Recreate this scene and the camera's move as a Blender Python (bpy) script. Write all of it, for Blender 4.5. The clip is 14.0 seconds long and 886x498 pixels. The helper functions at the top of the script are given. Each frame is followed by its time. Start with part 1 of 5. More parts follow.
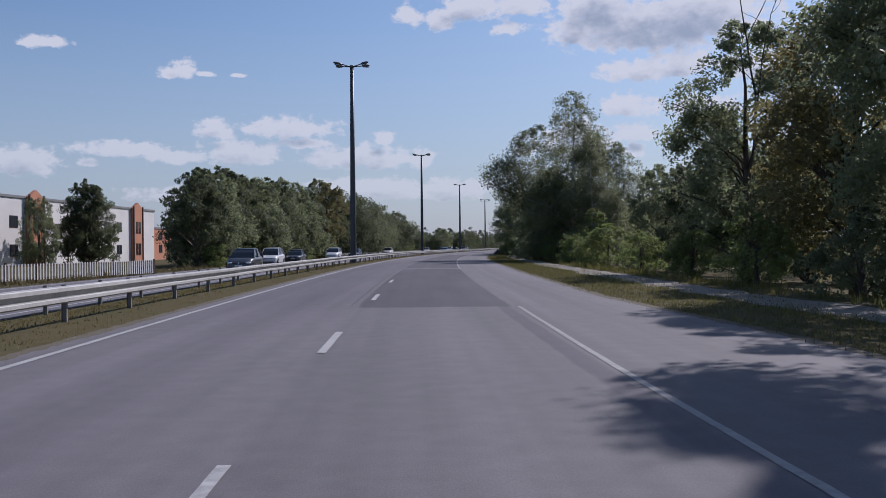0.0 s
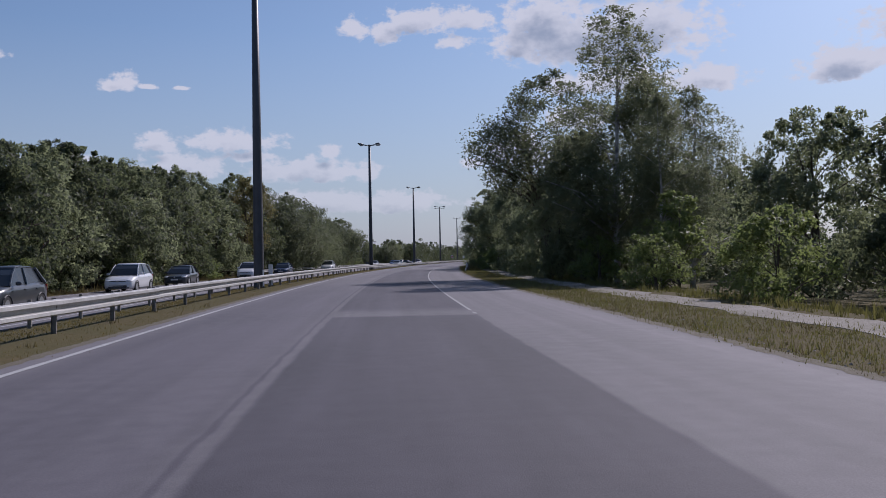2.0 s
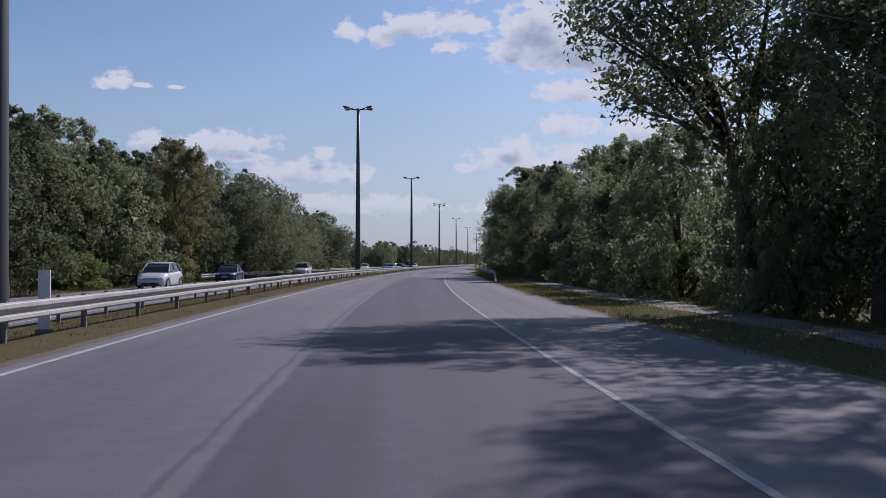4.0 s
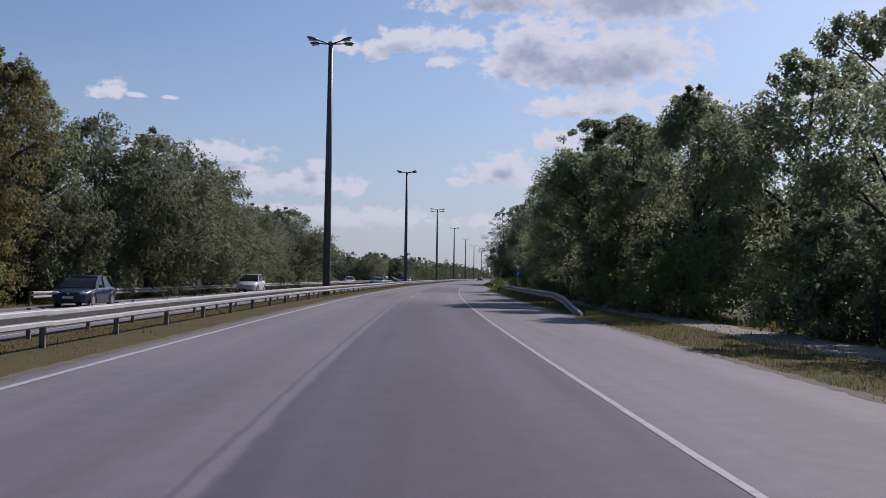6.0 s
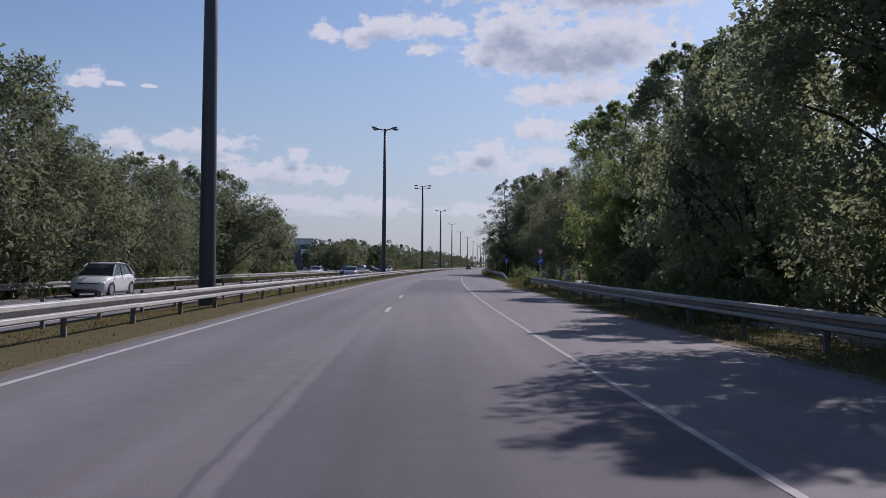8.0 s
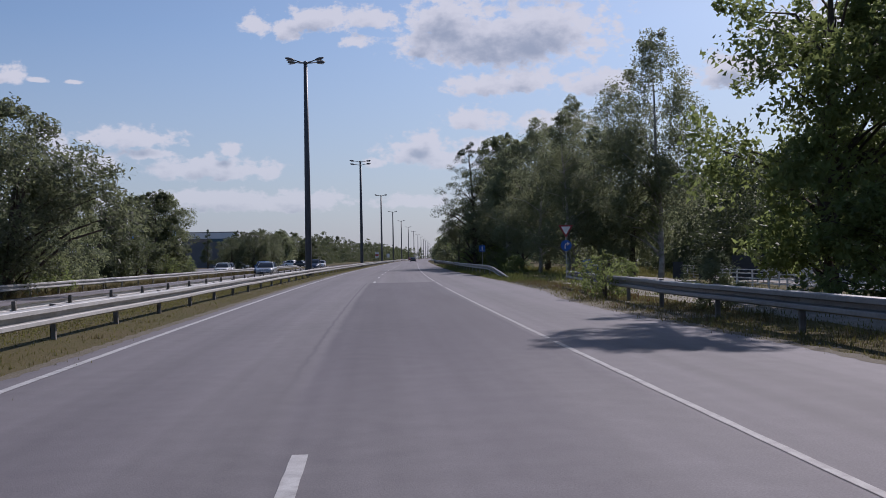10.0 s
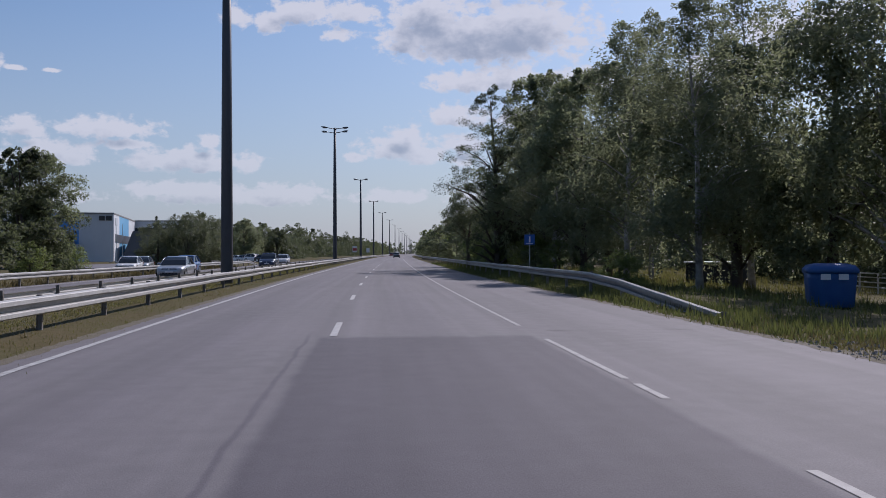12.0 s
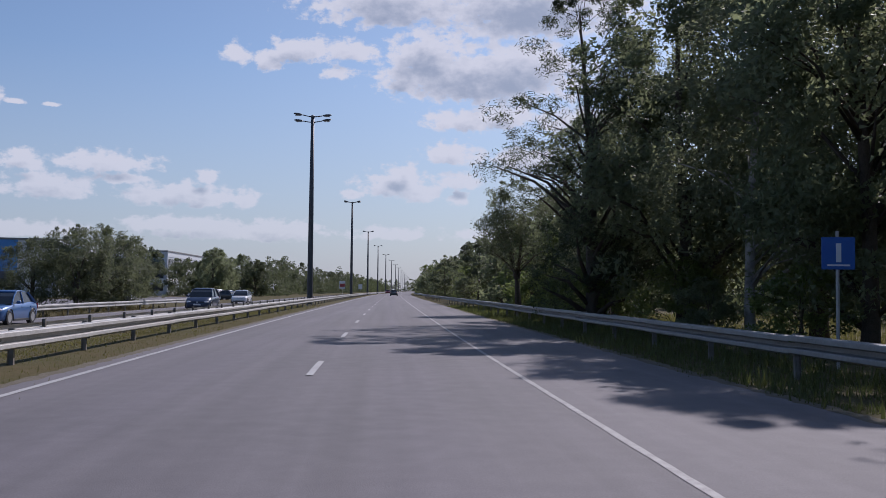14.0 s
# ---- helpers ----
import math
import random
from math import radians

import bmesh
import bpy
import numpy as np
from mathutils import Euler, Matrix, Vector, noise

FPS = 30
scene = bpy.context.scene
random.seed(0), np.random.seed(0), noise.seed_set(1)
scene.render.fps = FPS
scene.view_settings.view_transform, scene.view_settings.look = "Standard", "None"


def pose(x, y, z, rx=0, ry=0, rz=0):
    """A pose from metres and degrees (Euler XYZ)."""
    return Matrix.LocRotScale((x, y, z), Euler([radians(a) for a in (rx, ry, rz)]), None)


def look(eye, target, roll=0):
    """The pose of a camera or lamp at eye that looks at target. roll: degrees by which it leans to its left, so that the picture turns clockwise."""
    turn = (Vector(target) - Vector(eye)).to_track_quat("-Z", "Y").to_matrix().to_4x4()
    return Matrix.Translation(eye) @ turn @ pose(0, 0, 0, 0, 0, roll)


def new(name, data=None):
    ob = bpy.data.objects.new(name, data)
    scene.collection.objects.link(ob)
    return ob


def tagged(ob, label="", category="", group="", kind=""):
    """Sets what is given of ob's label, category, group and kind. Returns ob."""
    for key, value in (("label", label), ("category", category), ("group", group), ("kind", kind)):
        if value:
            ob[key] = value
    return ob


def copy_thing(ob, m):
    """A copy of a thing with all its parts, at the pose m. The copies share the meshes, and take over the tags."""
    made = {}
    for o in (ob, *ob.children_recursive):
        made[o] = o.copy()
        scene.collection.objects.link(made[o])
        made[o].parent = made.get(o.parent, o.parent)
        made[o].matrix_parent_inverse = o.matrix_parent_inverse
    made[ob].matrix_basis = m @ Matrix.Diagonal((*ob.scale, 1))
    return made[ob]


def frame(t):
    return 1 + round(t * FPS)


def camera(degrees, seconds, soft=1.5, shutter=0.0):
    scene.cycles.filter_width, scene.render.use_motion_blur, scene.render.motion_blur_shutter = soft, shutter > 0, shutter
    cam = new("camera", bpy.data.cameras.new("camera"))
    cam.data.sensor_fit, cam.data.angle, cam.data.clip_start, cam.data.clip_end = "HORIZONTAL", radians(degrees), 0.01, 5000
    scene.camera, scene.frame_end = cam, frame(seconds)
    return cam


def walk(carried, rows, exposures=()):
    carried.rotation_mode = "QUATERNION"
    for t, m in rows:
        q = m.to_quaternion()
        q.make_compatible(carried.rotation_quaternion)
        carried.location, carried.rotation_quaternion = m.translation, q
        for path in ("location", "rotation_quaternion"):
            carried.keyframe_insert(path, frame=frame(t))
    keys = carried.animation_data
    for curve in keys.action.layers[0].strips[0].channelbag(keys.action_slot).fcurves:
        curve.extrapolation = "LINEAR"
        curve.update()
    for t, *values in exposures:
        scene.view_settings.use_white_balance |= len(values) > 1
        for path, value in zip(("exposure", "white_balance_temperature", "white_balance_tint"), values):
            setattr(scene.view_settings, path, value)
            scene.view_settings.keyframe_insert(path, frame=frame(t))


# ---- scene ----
# ---- the drive: a carriageway that bends gently to the right ----
cam = camera(51.04, 14.0, soft=0.5)
EYE = 1.383
ROWS = [
    (0.0, 1.030, 0.043, 0.00, -0.14, 0.48),
    (0.5, 0.688, 8.698, -0.56, -0.28, 0.55),
    (1.0, 0.397, 17.371, -1.26, -0.21, 0.23),
    (1.5, 0.158, 26.064, -1.73, -0.16, 0.48),
    (2.0, -0.029, 34.774, -3.26, 0.60, 0.97),
    (2.5, -0.145, 43.503, -3.42, 0.88, 0.86),
    (3.0, -0.208, 52.250, -3.60, 0.67, 0.75),
    (3.5, -0.219, 61.014, -3.66, 0.68, 0.63),
    (3.7, -0.209, 64.524, -3.61, 0.73, 0.25),
    (5.8, 0.455, 101.534, -4.23, 1.71, -0.81),
    (6.0, 0.580, 105.073, -4.28, 1.72, -0.85),
    (6.5, 0.926, 113.930, -4.41, 1.70, -1.13),
    (7.0, 1.342, 122.802, -4.59, 1.28, -0.85),
    (7.2, 1.524, 126.356, -4.67, 1.27, -0.90),
    (9.5, 3.794, 167.416, -8.21, 0.39, 0.95),
    (10.0, 4.384, 176.386, -9.23, 0.49, 1.00),
    (10.5, 5.171, 185.357, -9.30, 0.50, 1.50),
    (11.0, 6.010, 194.341, -11.18, 0.19, 2.33),
    (11.5, 6.900, 203.337, -11.07, 0.09, 1.20),
    (12.0, 7.828, 212.347, -10.53, 0.23, 0.09),
    (12.5, 8.891, 221.360, -10.63, 0.20, 0.37),
    (13.0, 9.990, 230.385, -10.69, 0.83, -0.06),
    (13.5, 11.124, 239.423, -10.76, 1.51, -0.57),
    (14.0, 12.293, 248.473, -10.80, 2.57, -0.59),
]
walk(cam, [(t, pose(x, y, EYE, 90 + pitch, roll, yaw)) for t, x, y, yaw, pitch, roll in ROWS], [(0.0, 0.0, 5850.0, 22.0), (1.0, -0.05, 5850.0, 22.0), (2.0, -0.06, 5900.0, 24.0), (3.5, 0.0, 5900.0, 24.0), (6.0, 0.05, 6050.0, 24.0), (10.5, 0.0, 6000.0, 23.0), (12.5, 0.0, 5950.0, 22.0), (14.0, 0.05, 5950.0, 23.0)])

# ---- sky, clouds and sun ----
SUN_AZ, SUN_EL = 39.0, 39.0      # degrees to the right of +y, and up
world = bpy.data.worlds.new("sky")
scene.world = world
world.use_nodes = True
wt = world.node_tree
wt.nodes.clear()


def wmath(op, a, b=None, c=None):
    n = wt.nodes.new("ShaderNodeMath")
    n.operation = op
    for i, v in enumerate((a, b, c)):
        if v is None:
            continue
        if isinstance(v, (int, float)):
            n.inputs[i].default_value = v
        else:
            wt.links.new(v, n.inputs[i])
    return n.outputs[0]


sky = wt.nodes.new("ShaderNodeTexSky")
sky.sky_type, sky.sun_disc = "NISHITA", False
sky.sun_elevation, sky.sun_rotation = radians(SUN_EL), radians(SUN_AZ)
sky.air_density, sky.dust_density, sky.ozone_density = 1.0, 0.9, 1.5
coord = wt.nodes.new("ShaderNodeTexCoord").outputs["Generated"]
sep = wt.nodes.new("ShaderNodeSeparateXYZ")
wt.links.new(coord, sep.inputs[0])
az = wmath("ARCTAN2", sep.outputs[0], sep.outputs[1])
el = wmath("ARCSINE", sep.outputs[2])
dirn = wt.nodes.new("ShaderNodeCombineXYZ")
wt.links.new(wmath("MULTIPLY", az, 180 / math.pi), dirn.inputs[0])
wt.links.new(wmath("MULTIPLY", el, 180 / math.pi), dirn.inputs[1])
# cumulus banks: degrees to the right of +y, degrees up, half width, half height
CLOUDS = [(-23.2, 11.6, 1.4, 0.42), (-16.3, 10.25, 0.95, 0.55), (-15.7, 10.5, 0.75, 0.75), (-14.2, 10.3, 0.6, 0.20), (-12.3, 10.3, 0.49, 0.17), (-9.3, 7.2, 3.21, 0.84),
          (-13.6, 6.9, 1.26, 0.59), (-12.6, 5.6, 2.86, 0.91), (-19.1, 5.8, 3.21, 0.59), (-16.3, 5.4, 2.16, 0.59), (-24.4, 4.9, 2.23, 1.05), (-20.9, 5.0, 0.7, 0.35),
          (-3.6, 6.6, 0.73, 0.56), (-4.7, 5.4, 3.84, 0.91), (-7.1, 5.4, 1.47, 0.84), (-8.5, 6.3, 1.74, 0.42), (-2.7, 3.4, 4.71, 0.73), (-1.3, 5.3, 1.05, 0.7)]
# the middle of the sky, low
CLOUDS += [(7.5, 6.4, 2.51, 0.98), (5.1, 5.8, 0.77, 0.42), (9.3, 5.9, 1.47, 0.7), (8.2, 7.0, 1.26, 0.77), (7.5, 3.4, 2.51, 0.56), (-13.7, 7.3, 1.05, 0.59),
           (0.9, 3.5, 2.86, 0.84), (-4.9, 3.7, 3.84, 0.63), (11.4, 8.3, 2.16, 0.91), (11.8, 6.7, 1.74, 0.7), (11.7, 5.6, 0.77, 0.63), (-0.2, 3.3, 3.31, 0.7), (-14.0, 3.2, 5.0, 0.6), (14.0, 3.4, 3.5, 0.6)]
# the higher, larger ones
CLOUDS += [(-1.9, 13.9, 1.05, 0.8), (-0.1, 13.7, 0.91, 0.84), (1.9, 14.3, 2.51, 0.98), (4.8, 14.4, 2.16, 0.84), (4.2, 13.1, 1.15, 0.59), (8.3, 12.8, 1.19, 1.47),
           (12.4, 12.8, 5.6, 2.3), (9.9, 14.2, 3.4, 1.9), (15.4, 13.2, 5.0, 2.4), (12.0, 10.4, 2.65, 0.87), (14.5, 10.6, 2.16, 0.98), (7.6, 17.2, 6.0, 2.0),
           (16.0, 17.0, 7.7, 3.1), (27.3, 10.6, 3.1, 1.1), (26.5, 10.2, 2.1, 0.9), (32.5, 12.5, 5.2, 1.7), (19.0, 10.2, 3.2, 1.0), (16.0, 8.0, 2.6, 0.9)]


def cloud_field(lift, puffs):
    """Cloud density, looked up lift degrees higher in the sky; 0 at the rim of a bank. puffs: depth of the small billows."""
    up = wt.nodes.new("ShaderNodeVectorMath")
    up.operation = "ADD"
    wt.links.new(dirn.outputs[0], up.inputs[0])
    up.inputs[1].default_value = (0.5 * lift, lift, 0)
    here = up.outputs[0]
    near = None
    for ca, ce, wa, we in CLOUDS:
        sub = wt.nodes.new("ShaderNodeVectorMath")
        sub.operation = "SUBTRACT"
        wt.links.new(here, sub.inputs[0])
        sub.inputs[1].default_value = (ca, ce, 0)
        mul = wt.nodes.new("ShaderNodeVectorMath")
        mul.operation = "MULTIPLY"
        wt.links.new(sub.outputs[0], mul.inputs[0])
        mul.inputs[1].default_value = (1 / wa, 1 / we, 0)
        flip = wt.nodes.new("ShaderNodeVectorMath")                   # flatter below than above
        flip.operation = "MULTIPLY"
        wt.links.new(mul.outputs[0], flip.inputs[0])
        flip.inputs[1].default_value = (1, -1.45, 0)
        low = wt.nodes.new("ShaderNodeVectorMath")
        low.operation = "MAXIMUM"
        wt.links.new(mul.outputs[0], low.inputs[0])
        wt.links.new(flip.outputs[0], low.inputs[1])
        ln = wt.nodes.new("ShaderNodeVectorMath")
        ln.operation = "LENGTH"
        wt.links.new(low.outputs[0], ln.inputs[0])
        near = ln.outputs["Value"] if near is None else wmath("SMOOTH_MIN", near, ln.outputs["Value"], 0.25)
    field = wmath("SUBTRACT", 1.0, near)
    for scale, detail, amount in ((0.45, 3.0, 0.9), (1.3, 7.0, puffs)):
        nz = wt.nodes.new("ShaderNodeTexNoise")
        nz.inputs["Scale"].default_value, nz.inputs["Detail"].default_value, nz.inputs["Roughness"].default_value = scale, detail, 0.60
        flat = wt.nodes.new("ShaderNodeVectorMath")
        flat.operation = "MULTIPLY"
        wt.links.new(here, flat.inputs[0])
        flat.inputs[1].default_value = (0.85, 1.25, 1.0)
        wt.links.new(flat.outputs[0], nz.inputs["Vector"])
        field = wmath("MULTIPLY_ADD", wmath("SUBTRACT", nz.outputs[0], 0.5), amount, field)
    return field


def ramp(value, low, high):
    n = wt.nodes.new("ShaderNodeMapRange")
    n.interpolation_type = "SMOOTHSTEP"
    n.inputs[1].default_value, n.inputs[2].default_value = low, high
    wt.links.new(value, n.inputs[0])
    return n.outputs[0]


ragged = cloud_field(0.0, 2.1)
above = cloud_field(0.75, 0.9)
plain = cloud_field(0.0, 0.9)
mask = ramp(ragged, -0.12, 0.38)
shade = wmath("MULTIPLY", ramp(wmath("MULTIPLY_ADD", above, 0.85, wmath("MULTIPLY", plain, 0.30)), 0.24, 1.10), ramp(plain, -0.12, 0.22))
tint = wt.nodes.new("ShaderNodeMix")                                  # sunlit tops and thin rims, grey bases
tint.data_type = "RGBA"
wt.links.new(shade, tint.inputs["Factor"])
tint.inputs["A"].default_value = (7.8, 8.0, 8.1, 1)
tint.inputs["B"].default_value = (3.8, 4.4, 5.2, 1)
haze = wt.nodes.new("ShaderNodeMapRange")                             # pale air above the horizon
haze.inputs[1].default_value, haze.inputs[2].default_value, haze.inputs[3].default_value, haze.inputs[4].default_value = 0.0, 0.24, 0.72, 0.0
wt.links.new(sep.outputs[2], haze.inputs[0])
air = wt.nodes.new("ShaderNodeMix")
air.data_type = "RGBA"
wt.links.new(haze.outputs[0], air.inputs["Factor"])
clear = wt.nodes.new("ShaderNodeMix")                                # a dry, deep blue sky
clear.data_type, clear.blend_type = "RGBA", "MULTIPLY"
clear.inputs["Factor"].default_value = 1.0
clear.inputs["B"].default_value = (0.895, 1.0, 1.03, 1)
wt.links.new(sky.outputs[0], clear.inputs["A"])
wt.links.new(clear.outputs["Result"], air.inputs["A"])
air.inputs["B"].default_value = (4.55, 5.15, 6.0, 1)
mixed = wt.nodes.new("ShaderNodeMix")
mixed.data_type = "RGBA"
distant = wmath("MULTIPLY_ADD", ramp(el, radians(1.0), radians(10.0)), 0.38, 0.53)   # low banks stand far off behind the haze
wt.links.new(wmath("MULTIPLY", mask, distant), mixed.inputs["Factor"])
wt.links.new(air.outputs["Result"], mixed.inputs["A"])
wt.links.new(tint.outputs["Result"], mixed.inputs["B"])
back = wt.nodes.new("ShaderNodeBackground")
back.inputs["Strength"].default_value = 0.079
wt.links.new(mixed.outputs["Result"], back.inputs["Color"])
wout = wt.nodes.new("ShaderNodeOutputWorld")
wt.links.new(back.outputs[0], wout.inputs["Surface"])

sun = new("sun", bpy.data.lights.new("sun", "SUN"))
sun.data.energy, sun.data.angle, sun.data.color = 3.7, radians(0.6), (1.0, 0.935, 0.84)
sx, sy, sz = math.sin(radians(SUN_AZ)) * math.cos(radians(SUN_EL)), math.cos(radians(SUN_AZ)) * math.cos(radians(SUN_EL)), math.sin(radians(SUN_EL))
sun.matrix_world = look((60 * sx, 60 * sy, 60 * sz), (0, 0, 0))


# ---- materials ----
def material(name, base=(0.5, 0.5, 0.5), rough=0.7, metal=0.0, spots=(), bump=0.0, bump_scale=40.0, random=0.0, island=0.0):
    """A principled surface. spots: (scale, other colour, amount) layers of noise; random, island: brightness spread by object and by piece."""
    m = bpy.data.materials.new(name)
    m.use_nodes = True
    nt = m.node_tree
    p = nt.nodes["Principled BSDF"]
    p.inputs["Roughness"].default_value, p.inputs["Metallic"].default_value = rough, metal
    tc = nt.nodes.new("ShaderNodeTexCoord")
    place = nt.nodes.new("ShaderNodeNewGeometry").outputs["Position"] if random == -1 else tc.outputs["Object"]
    last = None
    for scale, other, amount in spots:
        nz = nt.nodes.new("ShaderNodeTexNoise")
        nz.inputs["Scale"].default_value, nz.inputs["Detail"].default_value = scale, 6
        nt.links.new(place, nz.inputs["Vector"])
        mr = nt.nodes.new("ShaderNodeMapRange")
        mr.inputs[1].default_value, mr.inputs[2].default_value, mr.inputs[4].default_value = 0.36, 0.66, amount
        nt.links.new(nz.outputs[0], mr.inputs[0])
        mx = nt.nodes.new("ShaderNodeMix")
        mx.data_type = "RGBA"
        nt.links.new(mr.outputs[0], mx.inputs["Factor"])
        mx.inputs["A"].default_value, mx.inputs["B"].default_value = (*base, 1), (*other, 1)
        if last is not None:
            nt.links.new(last, mx.inputs["A"])
        last = mx.outputs["Result"]
    for amount, node, socket in ((random, "ShaderNodeObjectInfo", "Random"), (island, "ShaderNodeNewGeometry", "Random Per Island")):
        if amount <= 0:
            continue
        src = nt.nodes.new(node).outputs[socket]
        mr = nt.nodes.new("ShaderNodeMapRange")
        mr.inputs[3].default_value, mr.inputs[4].default_value = 1 - amount, 1 + amount
        nt.links.new(src, mr.inputs[0])
        hsv = nt.nodes.new("ShaderNodeHueSaturation")
        hsv.inputs["Color"].default_value = (*base, 1)
        nt.links.new(mr.outputs[0], hsv.inputs["Value"])
        if last is not None:
            nt.links.new(last, hsv.inputs["Color"])
        last = hsv.outputs[0]
    if last is None:
        p.inputs["Base Color"].default_value = (*base, 1)
    else:
        nt.links.new(last, p.inputs["Base Color"])
    if bump:
        nz = nt.nodes.new("ShaderNodeTexNoise")
        nz.inputs["Scale"].default_value, nz.inputs["Detail"].default_value = bump_scale, 4
        nt.links.new(place, nz.inputs["Vector"])
        b = nt.nodes.new("ShaderNodeBump")
        b.inputs["Strength"].default_value, b.inputs["Distance"].default_value = bump, 0.02
        nt.links.new(nz.outputs[0], b.inputs["Height"])
        nt.links.new(b.outputs[0], p.inputs["Normal"])
    return m


def leaf_material(name, dark, light, through_colour, amount=0.35, autumn=None):
    """Leaves: matt, with a share of sunlight passing through; each leaf of its own shade."""
    m = material(name, dark, 0.55, 0, ((0.35, light, 0.8),), random=0.18, island=0.36)
    nt = m.node_tree
    p, out = nt.nodes["Principled BSDF"], nt.nodes["Material Output"]
    p.inputs["Specular IOR Level"].default_value = 0.3
    if autumn:
        nz = nt.nodes.new("ShaderNodeTexNoise")
        nz.inputs["Scale"].default_value = 0.22
        nt.links.new(nt.nodes.new("ShaderNodeTexCoord").outputs["Object"], nz.inputs["Vector"])
        mr = nt.nodes.new("ShaderNodeMapRange")
        mr.inputs[1].default_value, mr.inputs[2].default_value, mr.inputs[4].default_value = 0.54, 0.66, 0.6
        nt.links.new(nz.outputs[0], mr.inputs[0])
        mx = nt.nodes.new("ShaderNodeMix")
        mx.data_type = "RGBA"
        nt.links.new(mr.outputs[0], mx.inputs["Factor"])
        nt.links.new(p.inputs["Base Color"].links[0].from_socket, mx.inputs["A"])
        mx.inputs["B"].default_value = (*autumn, 1)
        nt.links.new(mx.outputs["Result"], p.inputs["Base Color"])
    t = nt.nodes.new("ShaderNodeBsdfTranslucent")
    t.inputs["Color"].default_value = (*through_colour, 1)
    mix = nt.nodes.new("ShaderNodeMixShader")
    mix.inputs[0].default_value = amount
    nt.links.new(p.outputs[0], mix.inputs[1])
    nt.links.new(t.outputs[0], mix.inputs[2])
    nt.links.new(mix.outputs[0], out.inputs["Surface"])
    return m


ASPHALT = material("worn grey asphalt", (0.157, 0.143, 0.155), 0.82, 0, ((0.16, (0.122, 0.114, 0.122), 0.8), (3.0, (0.180, 0.168, 0.176), 0.6), (60, (0.086, 0.081, 0.084), 0.45)), 0.14, 70, random=-1)


def worn_tracks(m, strength):
    """Lighter and darker streaks along the lanes, drawn out by the tyres."""
    nt = m.node_tree
    p = nt.nodes["Principled BSDF"]
    uv = nt.nodes.new("ShaderNodeUVMap")
    uv.uv_map = "lanes"
    last = p.inputs["Base Color"].links[0].from_socket
    for across, along, amount in ((0.9, 0.012, 1.0), (3.2, 0.05, 0.5)):
        mp = nt.nodes.new("ShaderNodeMapping")
        mp.inputs["Scale"].default_value = (across, along, 1)
        nt.links.new(uv.outputs[0], mp.inputs[0])
        nz = nt.nodes.new("ShaderNodeTexNoise")
        nz.inputs["Scale"].default_value, nz.inputs["Detail"].default_value = 1.0, 3
        nt.links.new(mp.outputs[0], nz.inputs["Vector"])
        mr = nt.nodes.new("ShaderNodeMapRange")
        mr.inputs[1].default_value, mr.inputs[2].default_value = 0.3, 0.7
        mr.inputs[3].default_value, mr.inputs[4].default_value = 1 - strength * amount, 1 + strength * amount
        nt.links.new(nz.outputs[0], mr.inputs[0])
        hsv = nt.nodes.new("ShaderNodeHueSaturation")
        nt.links.new(mr.outputs[0], hsv.inputs["Value"])
        nt.links.new(last, hsv.inputs["Color"])
        last = hsv.outputs[0]
    nt.links.new(last, p.inputs["Base Color"])


